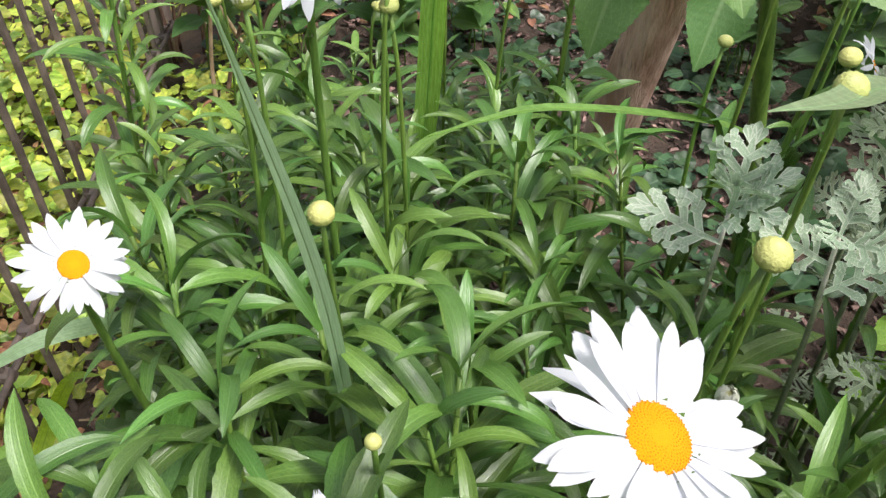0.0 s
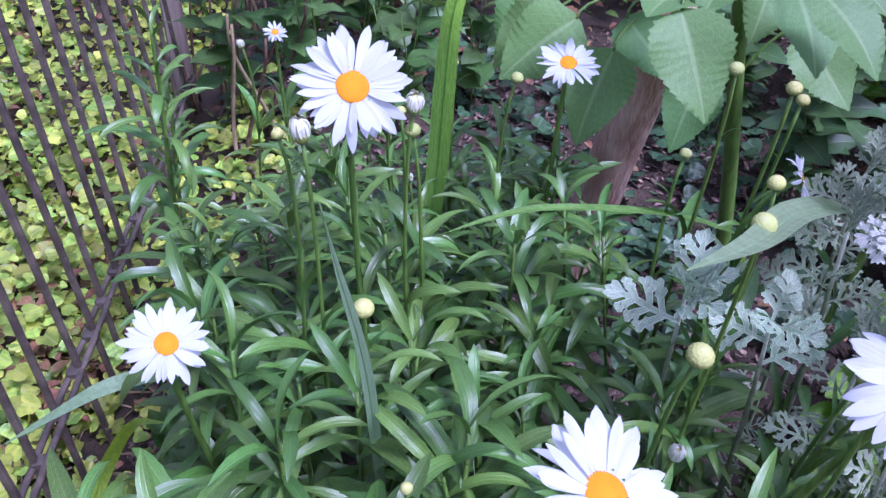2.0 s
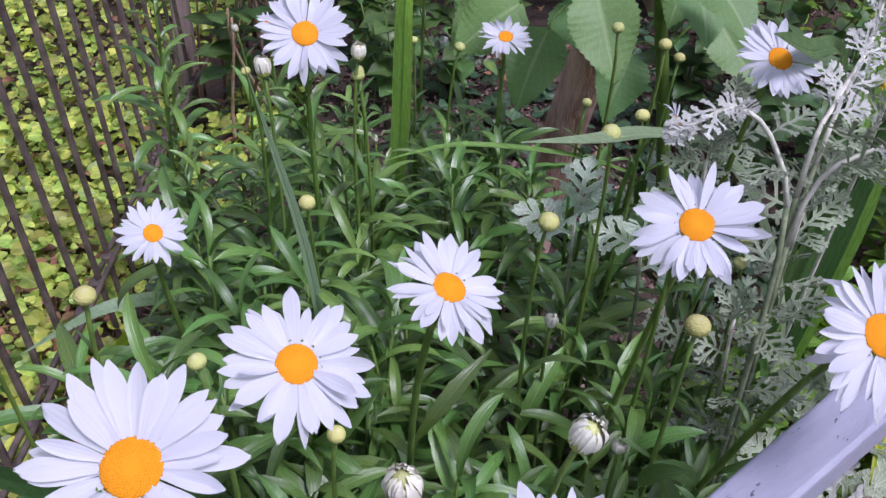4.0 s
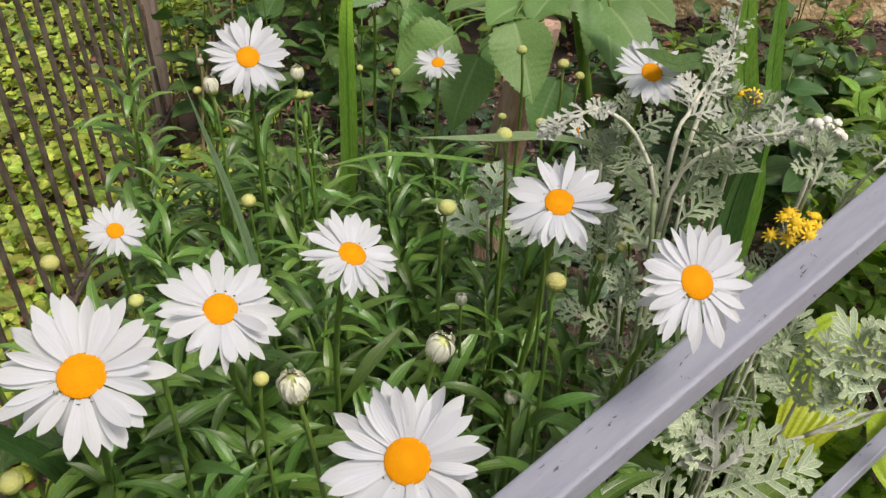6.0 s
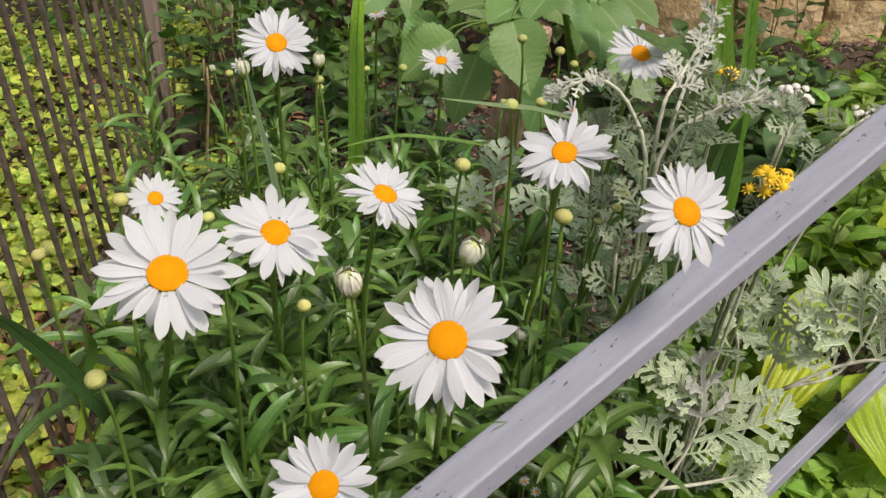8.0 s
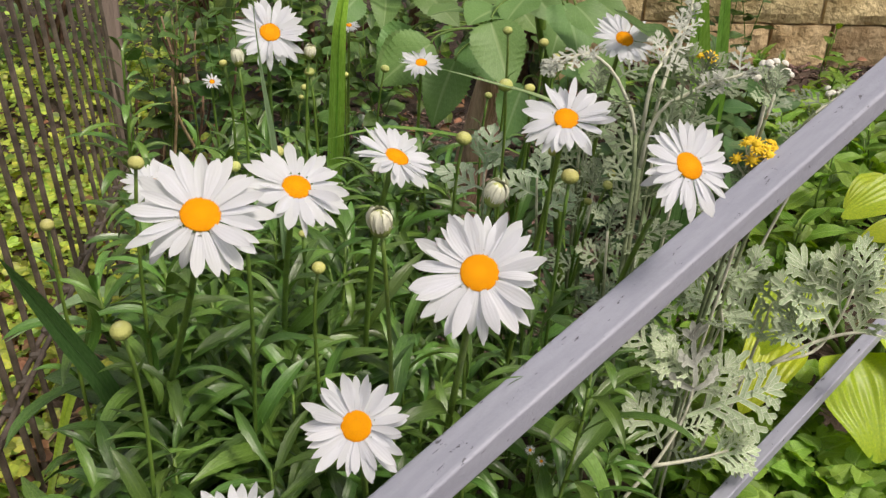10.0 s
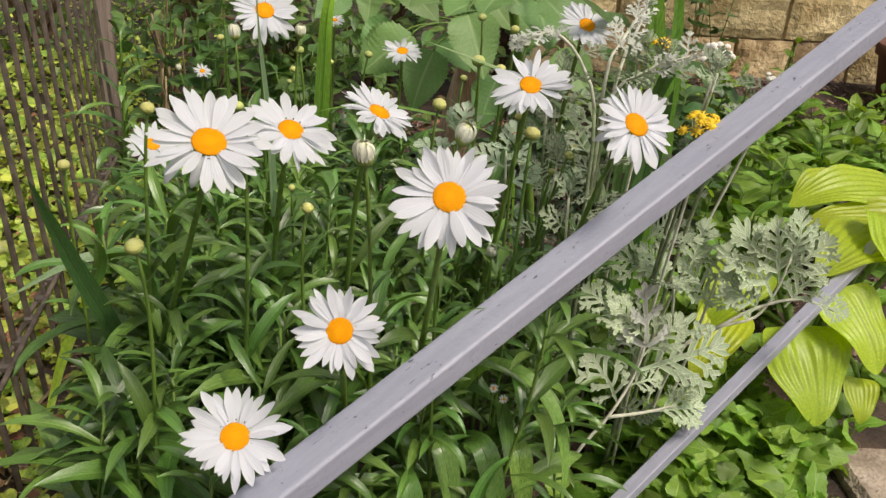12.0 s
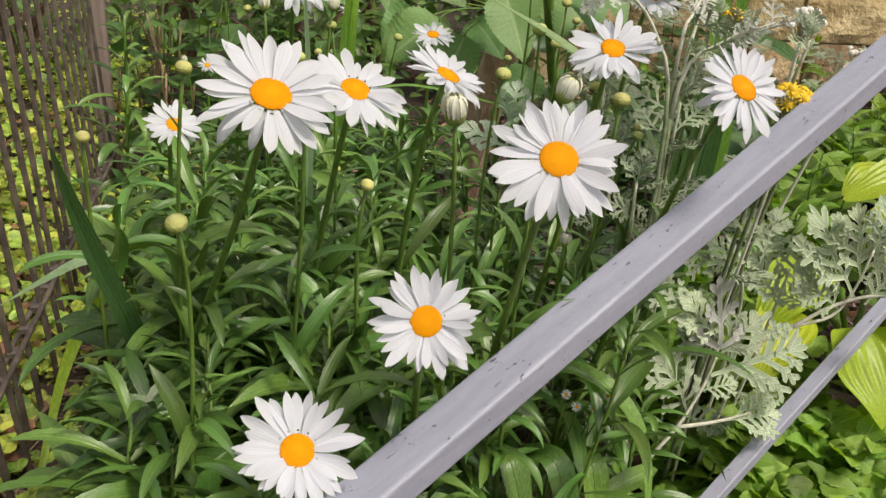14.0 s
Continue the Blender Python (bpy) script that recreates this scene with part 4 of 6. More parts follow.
strap_leaf([(0.49, 0.64, -0.02), (0.495, 0.58, 0.45), (0.508, 0.52, 0.637), (0.526, 0.46, 0.655), (0.545, 0.41, 0.640)], 0.026, M_BLADE_DARK, DARK, (0.0, -0.7, 0.7), peak=0.8)
strap_leaf([(-0.06, 0.50, -0.02), (-0.063, 0.44, 0.30), (-0.062, 0.39, 0.448), (-0.061, 0.35, 0.547), (-0.062, 0.31, 0.632), (-0.064, 0.26, 0.722), (-0.060, 0.20, 0.803)], 0.0105, M_BLADE_GREY, "thin grey-green blade leaning out over the bed", (0.2, -0.6, 0.75), lo=0.95, peak=0.38)
strap_leaf([(-0.22, 0.29, -0.02), (-0.228, 0.25, 0.20), (-0.235, 0.20, 0.367), (-0.249, 0.14, 0.486), (-0.249, 0.08, 0.571), (-0.240, 0.02, 0.636)], 0.024, M_BLADE_DARK, DARK, (0.5, -0.8, 0.3), lo=0.8, peak=0.30)
strap_leaf([(-0.450, 0.46, -0.02), (-0.445, 0.53, 0.04), (-0.430, 0.56, 0.10), (-0.403, 0.58, 0.165), (-0.345, 0.55, 0.27), (-0.275, 0.49, 0.345)], 0.019, M_BLADE_YELLOW, "yellow-green strap leaf at the foot of the fence", (0.5, -0.5, 0.7))
strap_leaf([(-0.27, 0.76, -0.02), (-0.275, 0.73, 0.13), (-0.298, 0.70, 0.213), (-0.345, 0.66, 0.244), (-0.395, 0.62, 0.258), (-0.443, 0.60, 0.240), (-0.519, 0.58, 0.197)], 0.020, M_BLADE_GREY, "grey-green strap leaf arching towards the fence", (0.2, -0.6, 0.8), peak=0.5)
strap_leaf([(0.56, 0.70, -0.02), (0.558, 0.64, 0.25), (0.553, 0.60, 0.484), (0.512, 0.57, 0.605), (0.483, 0.54, 0.689), (0.459, 0.50, 0.767), (0.44, 0.46, 0.85)], 0.034, M_BLADE, BRIGHT, peak=0.5)
strap_leaf([(0.57, 0.74, -0.02), (0.565, 0.68, 0.3), (0.559, 0.62, 0.56), (0.532, 0.58, 0.676), (0.513, 0.55, 0.754), (0.49, 0.50, 0.86)], 0.020, M_BLADE, BRIGHT, peak=0.5)
strap_leaf([(0.54, 0.68, -0.02), (0.53, 0.62, 0.30), (0.525, 0.585, 0.50), (0.535, 0.56, 0.60)], 0.044, M_BLADE_DARK, DARK, peak=0.5)
strap_leaf([(0.14, 0.24, -0.02), (0.165, 0.22, 0.20), (0.203, 0.19, 0.330), (0.25, 0.16, 0.345), (0.289, 0.13, 0.315), (0.305, 0.10, 0.262), (0.301, 0.07, 0.20)], 0.020, M_BLADE, "light green strap leaf arching under the handrail", (0.3, -0.6, 0.7))
for _i, (_b, _c, _d, _w) in enumerate((((0.16, 0.20, 0.0), (0.20, 0.12, 0.27), (0.235, 0.075, 0.15), 0.032), ((0.13, 0.20, 0.0), (0.15, 0.11, 0.28), (0.175, 0.06, 0.17), 0.030), ((0.19, 0.24, 0.0), (0.25, 0.14, 0.25), (0.27, 0.10, 0.13), 0.032),
                                       ((0.09, 0.16, 0.0), (0.11, 0.07, 0.26), (0.13, 0.02, 0.14), 0.028))):
    _mid = (Vector(_b) + Vector(_c)) / 2 + Vector((0, 0.02, 0.07))
    strap_leaf([_b, _mid, _c, (Vector(_c) + Vector(_d)) / 2 + Vector((0, 0, 0.025)), _d], _w, M_DAISY, "broad dark green basal daisy leaf drooping by the handrail", (0.1, -0.7, 0.7), 0.4, 0.65, 0.3, n=18)


# ---- broad-leaved shrub behind the daisies ----
def serrate_leaf(name, mat, length, width, seed, bend=0.5):
    """A broad leaf with a rounded foot, a drawn-out tip, forward-pointing teeth and blades that bulge between the side veins."""
    rr = random.Random(seed)
    nv, nu = 44, 12
    v, f, u = [], [], []
    y = z = 0.0
    ph, tw0, skew = rr.uniform(0, 6.28), rr.uniform(-0.25, 0.25), rr.uniform(-0.06, 0.06)
    for i in range(nv + 1):
        s = i / nv
        ang = 0.12 - bend * s ** 1.3
        if i:
            y += math.cos(ang) * length / nv
            z += math.sin(ang) * length / nv
        half = width / 2 * (max(0.02, math.sin(math.pi * s ** 0.62) ** 0.72 * (1 - 0.25 * s ** 3)) if 0 < s < 1 else 0.03)
        tooth = ((i % 3) / 2.0 - 0.6) * 0.085 * width * min(1, 4 * (1 - s)) * rr.uniform(0.6, 1.4)
        for j in range(nu + 1):
            w = 2 * j / nu - 1
            x = w * half + (math.copysign(tooth, w) if abs(w) > 0.99 else 0.0) + skew * width * math.sin(math.pi * s)
            a = abs(w)
            fr = (s * 6 - a * 1.1 * 6 * 0.5) % 1.0
            h = 0.17 * abs(w) * half - 0.022 * half * math.exp(-((fr - 0.5) / 0.13) ** 2) * (1 - a ** 4) + 0.09 * half * a * math.sin(s * 8 + ph + (1.4 if w > 0 else 0))
            tw = tw0 * s
            xx, hh = x * math.cos(tw) - h * math.sin(tw), x * math.sin(tw) + h * math.cos(tw)
            v.append((xx, y - math.sin(ang) * hh - (0.02 * length * a if i % 3 == 0 else 0), z + math.cos(ang) * hh))
            u.append((0.5 + 0.5 * w, s))
    for i in range(nv):
        for j in range(nu):
            q = i * (nu + 1) + j
            f.append((q, q + 1, q + nu + 2, q + nu + 1))
    return mesh_of(name, v, f, mat, u)


SHRUB_LEAVES = [
    ((0.237, 0.80, 0.655), (0.260, 0.74, 0.562), 0.085), ((0.192, 0.90, 0.565), (0.159, 0.86, 0.464), 0.080), ((0.359, 0.83, 0.678), (0.369, 0.755, 0.603), 0.080),
    ((0.299, 0.86, 0.681), (0.262, 0.80, 0.650), 0.070), ((0.200, 0.90, 0.656), (0.141, 0.83, 0.643), 0.055), ((0.154, 0.97, 0.577), (0.072, 0.94, 0.503), 0.090),
    ((0.138, 1.02, 0.566), (0.066, 1.00, 0.493), 0.090), ((0.256, 0.86, 0.665), (0.205, 0.80, 0.639), 0.080), ((0.360, 0.75, 0.694), (0.400, 0.69, 0.635), 0.065),
    ((0.075, 1.20, 0.626), (0.070, 1.12, 0.565), 0.060), ((0.142, 1.10, 0.652), (0.201, 1.05, 0.586), 0.075), ((0.276, 0.95, 0.674), (0.220, 0.90, 0.649), 0.060),
    ((0.305, 0.95, 0.695), (0.360, 0.90, 0.631), 0.080), ((0.404, 1.00, 0.649), (0.375, 0.95, 0.560), 0.080), 
    ((0.127, 1.10, 0.573), (0.071, 1.08, 0.497), 0.085), ((0.422, 0.90, 0.677), (0.470, 0.84, 0.640), 0.065), ((0.213, 0.95, 0.587), (0.256, 0.90, 0.530), 0.070),
    ((0.30, 1.10, 0.66), (0.36, 1.06, 0.58), 0.085), ((0.02, 1.16, 0.62), (-0.03, 1.10, 0.57), 0.065),
    ((0.45, 0.98, 0.56), (0.50, 0.93, 0.48), 0.080), ((0.33, 0.98, 0.50), (0.30, 0.94, 0.41), 0.080), ((0.10, 1.20, 0.70), (0.16, 1.14, 0.66), 0.080), ((0.24, 1.15, 0.72), (0.20, 1.08, 0.68), 0.08),
]


def build_broad_shrub():
    base = Vector((0.235, 1.135, 0.0))
    t = thing("broadleaf_shrub", base, "shrub with large toothed green leaves on a pinkish-brown trunk", "shrub")
    trunk = bezier((-0.012, 0.02, -0.03), (-0.005, 0.0, 0.15), (0.03, -0.05, 0.36), (0.07, -0.09, 0.58), 14)
    v, f, u = tube_data(trunk, [0.040 - 0.006 * j / 14 for j in range(15)], 14)
    rr = random.Random(3)
    v = [p + Vector((noise.noise(p * 45), noise.noise(p * 45 + Vector((9, 0, 0))), 0)) * 0.0035 for p in v]
    part("trunk", mesh_of("trunk", v, f, M_BARK, u), t, None, "smooth pinkish-brown trunk")
    limb = bezier((0.235, -0.06, -0.02), (0.215, -0.08, 0.2), (0.165, -0.12, 0.42), (0.10, -0.19, 0.68), 12)
    part("green_limb", tube("green_limb", limb, [0.0135 - 0.004 * j / 12 for j in range(13)], M_STEM, 10), t, None, "thick green shoot")
    hubs = [trunk[-1], trunk[-4], limb[-1], limb[-4], trunk[-7]]
    for i, (root, tip, w) in enumerate(SHRUB_LEAVES):
        a, b = Vector(root) - base, Vector(tip) - base
        hub = min(hubs, key=lambda q: (q - a).length)
        part("twig", tube("twig", bezier(hub, hub.lerp(a, 0.4) + Vector((0, 0, 0.03)), a + Vector((0, 0.02, 0.02)), a, 8), 0.0022, M_STEM, 6), t)
        d = b - a
        ln = d.length * 1.08
        face = Vector((rr.uniform(-0.25, 0.25), -0.75, 0.65)) if d.z < -0.04 else Vector((rr.uniform(-0.2, 0.2), -0.35, 1))
        me = serrate_leaf("leaf", M_BROAD, ln, w, i, rr.uniform(0.15, 0.5))
        part("leaf", me, t, aim(a, d + Vector((0, 0, 0.12 * ln)), face))


build_broad_shrub()


# ---- silver-leaved ragwort: felted, deeply cut leaves on white stems ----
def cut_leaf_data(seed, pairs=5, slim=1.0):
    """A leaf of unit length cut into paired, lobed fingers; each finger is a small rounded tongue."""
    rr = random.Random(seed)
    v, f, u = [], [], []
    curl = rr.uniform(0.1, 0.5)

    def lift(x, y):
        return 0.28 * abs(x) - 0.55 * x * x - curl * y * y * 0.5 + 0.035 * math.sin(9 * y + 7 * x + seed)

    def tongue(x0, y0, ang, ln, w0, w1, dz):
        base = len(v)
        n = 5
        for i in range(n + 1):
            s = i / n
            w = (w0 + (w1 - w0) * s) / 2 * (1 if s < 0.75 else math.sqrt(max(0.02, 1 - ((s - 0.75) / 0.25) ** 2)))
            cx, cy = x0 + math.sin(ang) * ln * s, y0 + math.cos(ang) * ln * s
            for q in (-1, 0, 1):
                x, y = cx + q * w * math.cos(ang), cy - q * w * math.sin(ang)
                v.append((x, y, lift(x, y) + dz + (0.012 if q else 0.0)))
                u.append((0.5 + 0.5 * q, y))
        for i in range(n):
            for q in range(2):
                a = base + i * 3 + q
                f.append((a, a + 1, a + 4, a + 3))

    tongue(0, 0, 0, 0.86, 0.05 * slim, 0.10 * slim, 0)
    for i in range(pairs):
        y = 0.20 + 0.60 * i / pairs
        for sgn in (-1, 1):
            ln = (0.22 + 0.19 * math.sin(math.pi * (i + 0.7) / pairs)) * rr.uniform(0.8, 1.15)
            ang = sgn * (0.95 - 0.07 * i + rr.uniform(-0.12, 0.12))
            yy = y + rr.uniform(-0.025, 0.025)
            tongue(0, yy, ang, ln, 0.065 * slim, 0.115 * slim, 0.004)
            for k, sp, q in ((0.80, 0.62, 0.32), (0.84, -0.58, 0.30), (0.55, 0.80, 0.28), (0.58, -0.75, 0.20)):
                tongue(math.sin(ang) * ln * k, yy + math.cos(ang) * ln * k, ang + sp * sgn + rr.uniform(-0.15, 0.15), ln * q * rr.uniform(0.8, 1.2), 0.07 * slim, 0.085 * slim, 0.008 + 0.01 * rr.random())
    for sp in (-0.75, -0.3, 0.1, 0.6):
        tongue(0, 0.76, sp + rr.uniform(-0.12, 0.12), 0.22 * rr.uniform(0.85, 1.1), 0.07 * slim, 0.10 * slim, 0.006)
    return v, f, u


BROAD_CUT = [mesh_of("leaf", *(lambda d: (d[0], d[1], M_FELT_GREEN, d[2]))(cut_leaf_data(40 + i, 3, 1.05))) for i in range(3)]
CUT_LEAVES = [mesh_of("leaf", *(lambda d: (d[0], d[1], M_FELT, d[2]))(cut_leaf_data(20 + i, 4, 0.68))) for i in range(6)]
ARM_CUT = [mesh_of("leaf", *(lambda d: (d[0], d[1], M_FELT_WHITE, d[2]))(cut_leaf_data(80 + i, 2 + i % 2, 0.80))) for i in range(4)]
SLIM_CUT = [mesh_of("leaf", *(lambda d: (d[0], d[1], M_FELT_SHADED, d[2]))(cut_leaf_data(60 + i, 3 + i % 2, 0.66))) for i in range(5)]


def build_ragwort(i, points, count, length, lo=0.35, leaves=None, dull=False):
    rr = random.Random(900 + i)
    leaves = leaves or CUT_LEAVES
    p = [Vector(q) for q in points]
    base = p[0]
    t = thing("silver_ragwort", base, "silver-grey felted ragwort with deeply cut leaves and a whitish stem", "plant", "silver ragworts")
    p = [q - base for q in p]
    ext = [p[0] * 2 - p[1]] + p + [p[-1] * 2 - p[-2]]
    line, segs, n = [], len(p) - 1, 16
    for j in range(n + 1):
        s = j / n * segs
        k = min(segs - 1, int(s))
        s -= k
        a, b, c, d = ext[k:k + 4]
        line.append(0.5 * ((2 * b) + (c - a) * s + (2 * a - 5 * b + 4 * c - d) * s * s + (3 * b - a - 3 * c + d) * s ** 3))
    rad = [0.0032 - 0.0016 * j / n for j in range(n + 1)]
    cut = n - 3 if dull else int(n * 0.45)
    part("stem", tube("stem", line[:cut + 1], rad[:cut + 1], M_FELT_DARK, 8), t)
    part("upper_stem", tube("upper_stem", line[cut:], rad[cut:], M_FELT_STEM, 8), t, None, "white-felted upper stem")
    turn = rr.uniform(0, 6.28)
    for j in range(count):
        s = lo + (0.98 - lo) * (j + rr.uniform(-0.3, 0.3)) / max(1, count - 1)
        k = min(n - 1, max(0, int(s * n)))
        q = line[k].lerp(line[k + 1], min(1, max(0, s * n - k)))
        axis = (line[k + 1] - line[k]).normalized()
        turn += 2.4 + rr.uniform(-0.4, 0.4)
        d = Vector((math.cos(turn), math.sin(turn) * 0.7 - 0.15, 0)) * 0.85 + axis * (rr.uniform(0.2, 0.8) if leaves is not ARM_CUT else rr.uniform(0.5, 1.4))
        part("leaf", rr.choice(leaves), t, aim(q, d, (rr.uniform(-0.5, 0.5), -0.55 + rr.uniform(-0.3, 0.3), 1), length * rr.uniform(0.75, 1.2)))
    if p[-1].z > 0.55:
        clothe(t, line, 0.15, 0.60, 5, 0.060, rr, SLIM_CUT, flat=0.3)
    for _ in range(3):
        d = (line[-1] - line[-2]).normalized() + Vector([rr.uniform(-0.6, 0.6) for _ in range(3)])
        part("leaf", rr.choice(leaves), t, aim(line[-1], d, (0, -0.3, 1), length * rr.uniform(0.7, 1.0)))


RAGWORTS = [
    ([(0.36, 0.36, 0), (0.352, 0.33, 0.35), (0.354, 0.345, 0.60), (0.33, 0.36, 0.68), (0.285, 0.335, 0.722), (0.245, 0.309, 0.718)], 7, 0.034, 0.74, ARM_CUT),
    ([(0.37, 0.36, 0), (0.362, 0.34, 0.40), (0.370, 0.36, 0.62), (0.42, 0.37, 0.672), (0.463, 0.342, 0.700)], 7, 0.034, 0.74, ARM_CUT),
    ([(0.38, 0.38, 0), (0.375, 0.38, 0.50), (0.40, 0.42, 0.66), (0.44, 0.48, 0.72), (0.46, 0.52, 0.775)], 7, 0.034, 0.74, ARM_CUT),
    ([(0.20, 0.52, 0), (0.20, 0.50, 0.35), (0.195, 0.475, 0.53)], 2, 0.070, 0.9, BROAD_CUT, True),
    ([(0.28, 0.50, 0), (0.275, 0.47, 0.35), (0.262, 0.452, 0.53)], 3, 0.062, 0.8, BROAD_CUT, True),
    ([(0.33, 0.46, 0), (0.325, 0.43, 0.35), (0.33, 0.42, 0.52)], 5, 0.056, 0.5, SLIM_CUT, True),
    ([(0.36, 0.40, 0), (0.35, 0.37, 0.30), (0.335, 0.35, 0.50)], 5, 0.054, 0.5, SLIM_CUT, True),
    ([(0.36, 0.63, 0), (0.363, 0.62, 0.35), (0.361, 0.60, 0.55)], 6, 0.056, 0.6, SLIM_CUT, True),
    ([(0.345, 0.57, 0), (0.350, 0.56, 0.40), (0.352, 0.552, 0.61)], 6, 0.050, 0.65, SLIM_CUT, True),
    ([(0.33, 0.51, 0), (0.33, 0.50, 0.40), (0.325, 0.50, 0.585)], 6, 0.052, 0.7, SLIM_CUT, True),
    ([(0.39, 0.45, 0), (0.40, 0.43, 0.40), (0.41, 0.44, 0.58)], 5, 0.064, 0.6, SLIM_CUT, True),
    ([(0.42, 0.50, 0), (0.43, 0.50, 0.40), (0.44, 0.47, 0.60), (0.46, 0.45, 0.66)], 5, 0.060, 0.65, SLIM_CUT, True),
    ([(0.375, 0.37, 0), (0.365, 0.36, 0.45), (0.367, 0.370, 0.660), (0.389, 0.400, 0.699), (0.419, 0.440, 0.726)], 8, 0.036, 0.66, ARM_CUT),
    ([(0.50, 0.42, 0), (0.51, 0.38, 0.35), (0.53, 0.36, 0.55), (0.57, 0.38, 0.63), (0.63, 0.42, 0.655)], 7, 0.040, 0.5, SLIM_CUT, True),
    ([(0.48, 0.40, 0), (0.475, 0.35, 0.40), (0.48, 0.31, 0.62), (0.485, 0.30, 0.69)], 4, 0.038, 0.5, SLIM_CUT, True),
    ([(0.46, 0.37, 0), (0.465, 0.33, 0.35), (0.472, 0.295, 0.55), (0.474, 0.290, 0.595)], 5, 0.042, 0.6, SLIM_CUT, True),
]
for _i, _r in enumerate(RAGWORTS):
    build_ragwort(_i, *_r)


def build_trailing_ragwort(i, stems, leaves, white):
    """Stems that lean out under the rail, and leaves from root to tip."""
    rr = random.Random(970 + i)
    base = Vector(stems[0][0])
    t = thing("silver_ragwort", base, "sprawling silver ragwort with large cut leaves on white-felted stems", "plant", "silver ragworts")
    for pts in stems:
        p = [Vector(q) - base for q in pts]
        ext = [p[0] * 2 - p[1]] + p + [p[-1] * 2 - p[-2]]
        line = []
        for k in range(len(p) - 1):
            a, b, c, d = ext[k:k + 4]
            line += [0.5 * ((2 * b) + (c - a) * s + (2 * a - 5 * b + 4 * c - d) * s * s + (3 * b - a - 3 * c + d) * s ** 3) for s in (0, 0.25, 0.5, 0.75)]
        line.append(p[-1])
        part("stem", tube("stem", line, [0.0030 - 0.0014 * j / (len(line) - 1) for j in range(len(line))], M_FELT_STEM, 8), t, None, "white-felted stem")
    for k, (root, tip) in enumerate(leaves):
        a, b = Vector(root) - base, Vector(tip) - base
        mesh = (ARM_CUT if k < white else CUT_LEAVES)[k % 4]
        part("leaf", mesh, t, aim(a, b - a + Vector((0, 0, 0.010)), (rr.uniform(-0.35, 0.35), -0.75, 0.7), (b - a).length * 1.05))
        if k % 2 == 0:
            part("leaf", rr.choice(CUT_LEAVES), t, aim(a.lerp(b, rr.uniform(0.0, 0.3)) + Vector((0, 0.02, -0.01)), b - a + Vector([rr.uniform(-0.05, 0.05) for _ in range(3)]), (rr.uniform(-0.6, 0.6), -0.5, 0.7), (b - a).length * rr.uniform(0.5, 0.75)))


build_trailing_ragwort(0, [[(0.35, 0.29, 0.0), (0.375, 0.270, 0.126), (0.416, 0.275, 0.192), (0.443, 0.285, 0.242), (0.455, 0.290, 0.285), (0.457, 0.295, 0.326)],
                           [(0.416, 0.275, 0.192), (0.472, 0.280, 0.197), (0.520, 0.285, 0.207)]],
                       [((0.456, 0.29, 0.275), (0.453, 0.30, 0.395)), ((0.452, 0.288, 0.263), (0.592, 0.31, 0.289)), ((0.48, 0.28, 0.199), (0.57, 0.285, 0.199)), ((0.43, 0.28, 0.212), (0.378, 0.27, 0.300)),
                        ((0.457, 0.295, 0.308), (0.401, 0.29, 0.374)), ((0.455, 0.29, 0.285), (0.517, 0.31, 0.334)), ((0.512, 0.285, 0.205), (0.556, 0.29, 0.238)), ((0.443, 0.285, 0.242), (0.491, 0.28, 0.250))], 1)
build_trailing_ragwort(1, [[(0.50, 0.37, 0.0), (0.54, 0.365, 0.235), (0.589, 0.360, 0.291), (0.647, 0.360, 0.312), (0.667, 0.355, 0.360), (0.673, 0.350, 0.416)],
                           [(0.589, 0.360, 0.291), (0.647, 0.358, 0.330), (0.704, 0.350, 0.349), (0.761, 0.340, 0.334)]],
                       [((0.663, 0.356, 0.345), (0.600, 0.37, 0.457)), ((0.669, 0.355, 0.369), (0.642, 0.36, 0.471)), ((0.673, 0.35, 0.407), (0.679, 0.34, 0.489)), ((0.671, 0.352, 0.388), (0.722, 0.33, 0.453)),
                        ((0.686, 0.355, 0.334), (0.725, 0.34, 0.404)), ((0.719, 0.345, 0.347), (0.773, 0.33, 0.329)), ((0.636, 0.36, 0.308), (0.598, 0.37, 0.387)), ((0.656, 0.358, 0.323), (0.592, 0.36, 0.357))], 0)
build_trailing_ragwort(2, [[(0.52, 0.42, 0.0), (0.54, 0.41, 0.25), (0.52, 0.39, 0.36), (0.48, 0.38, 0.42)], [(0.56, 0.43, 0.0), (0.59, 0.41, 0.28), (0.60, 0.41, 0.36)]],
                       [((0.594, 0.40, 0.304), (0.540, 0.41, 0.383)), ((0.611, 0.41, 0.327), (0.611, 0.42, 0.405)), ((0.503, 0.36, 0.357), (0.463, 0.37, 0.422)), ((0.416, 0.30, 0.341), (0.361, 0.30, 0.385)),
                        ((0.548, 0.40, 0.370), (0.569, 0.41, 0.446)), ((0.489, 0.38, 0.381), (0.405, 0.37, 0.396)), ((0.466, 0.38, 0.425), (0.515, 0.40, 0.459))], 0)


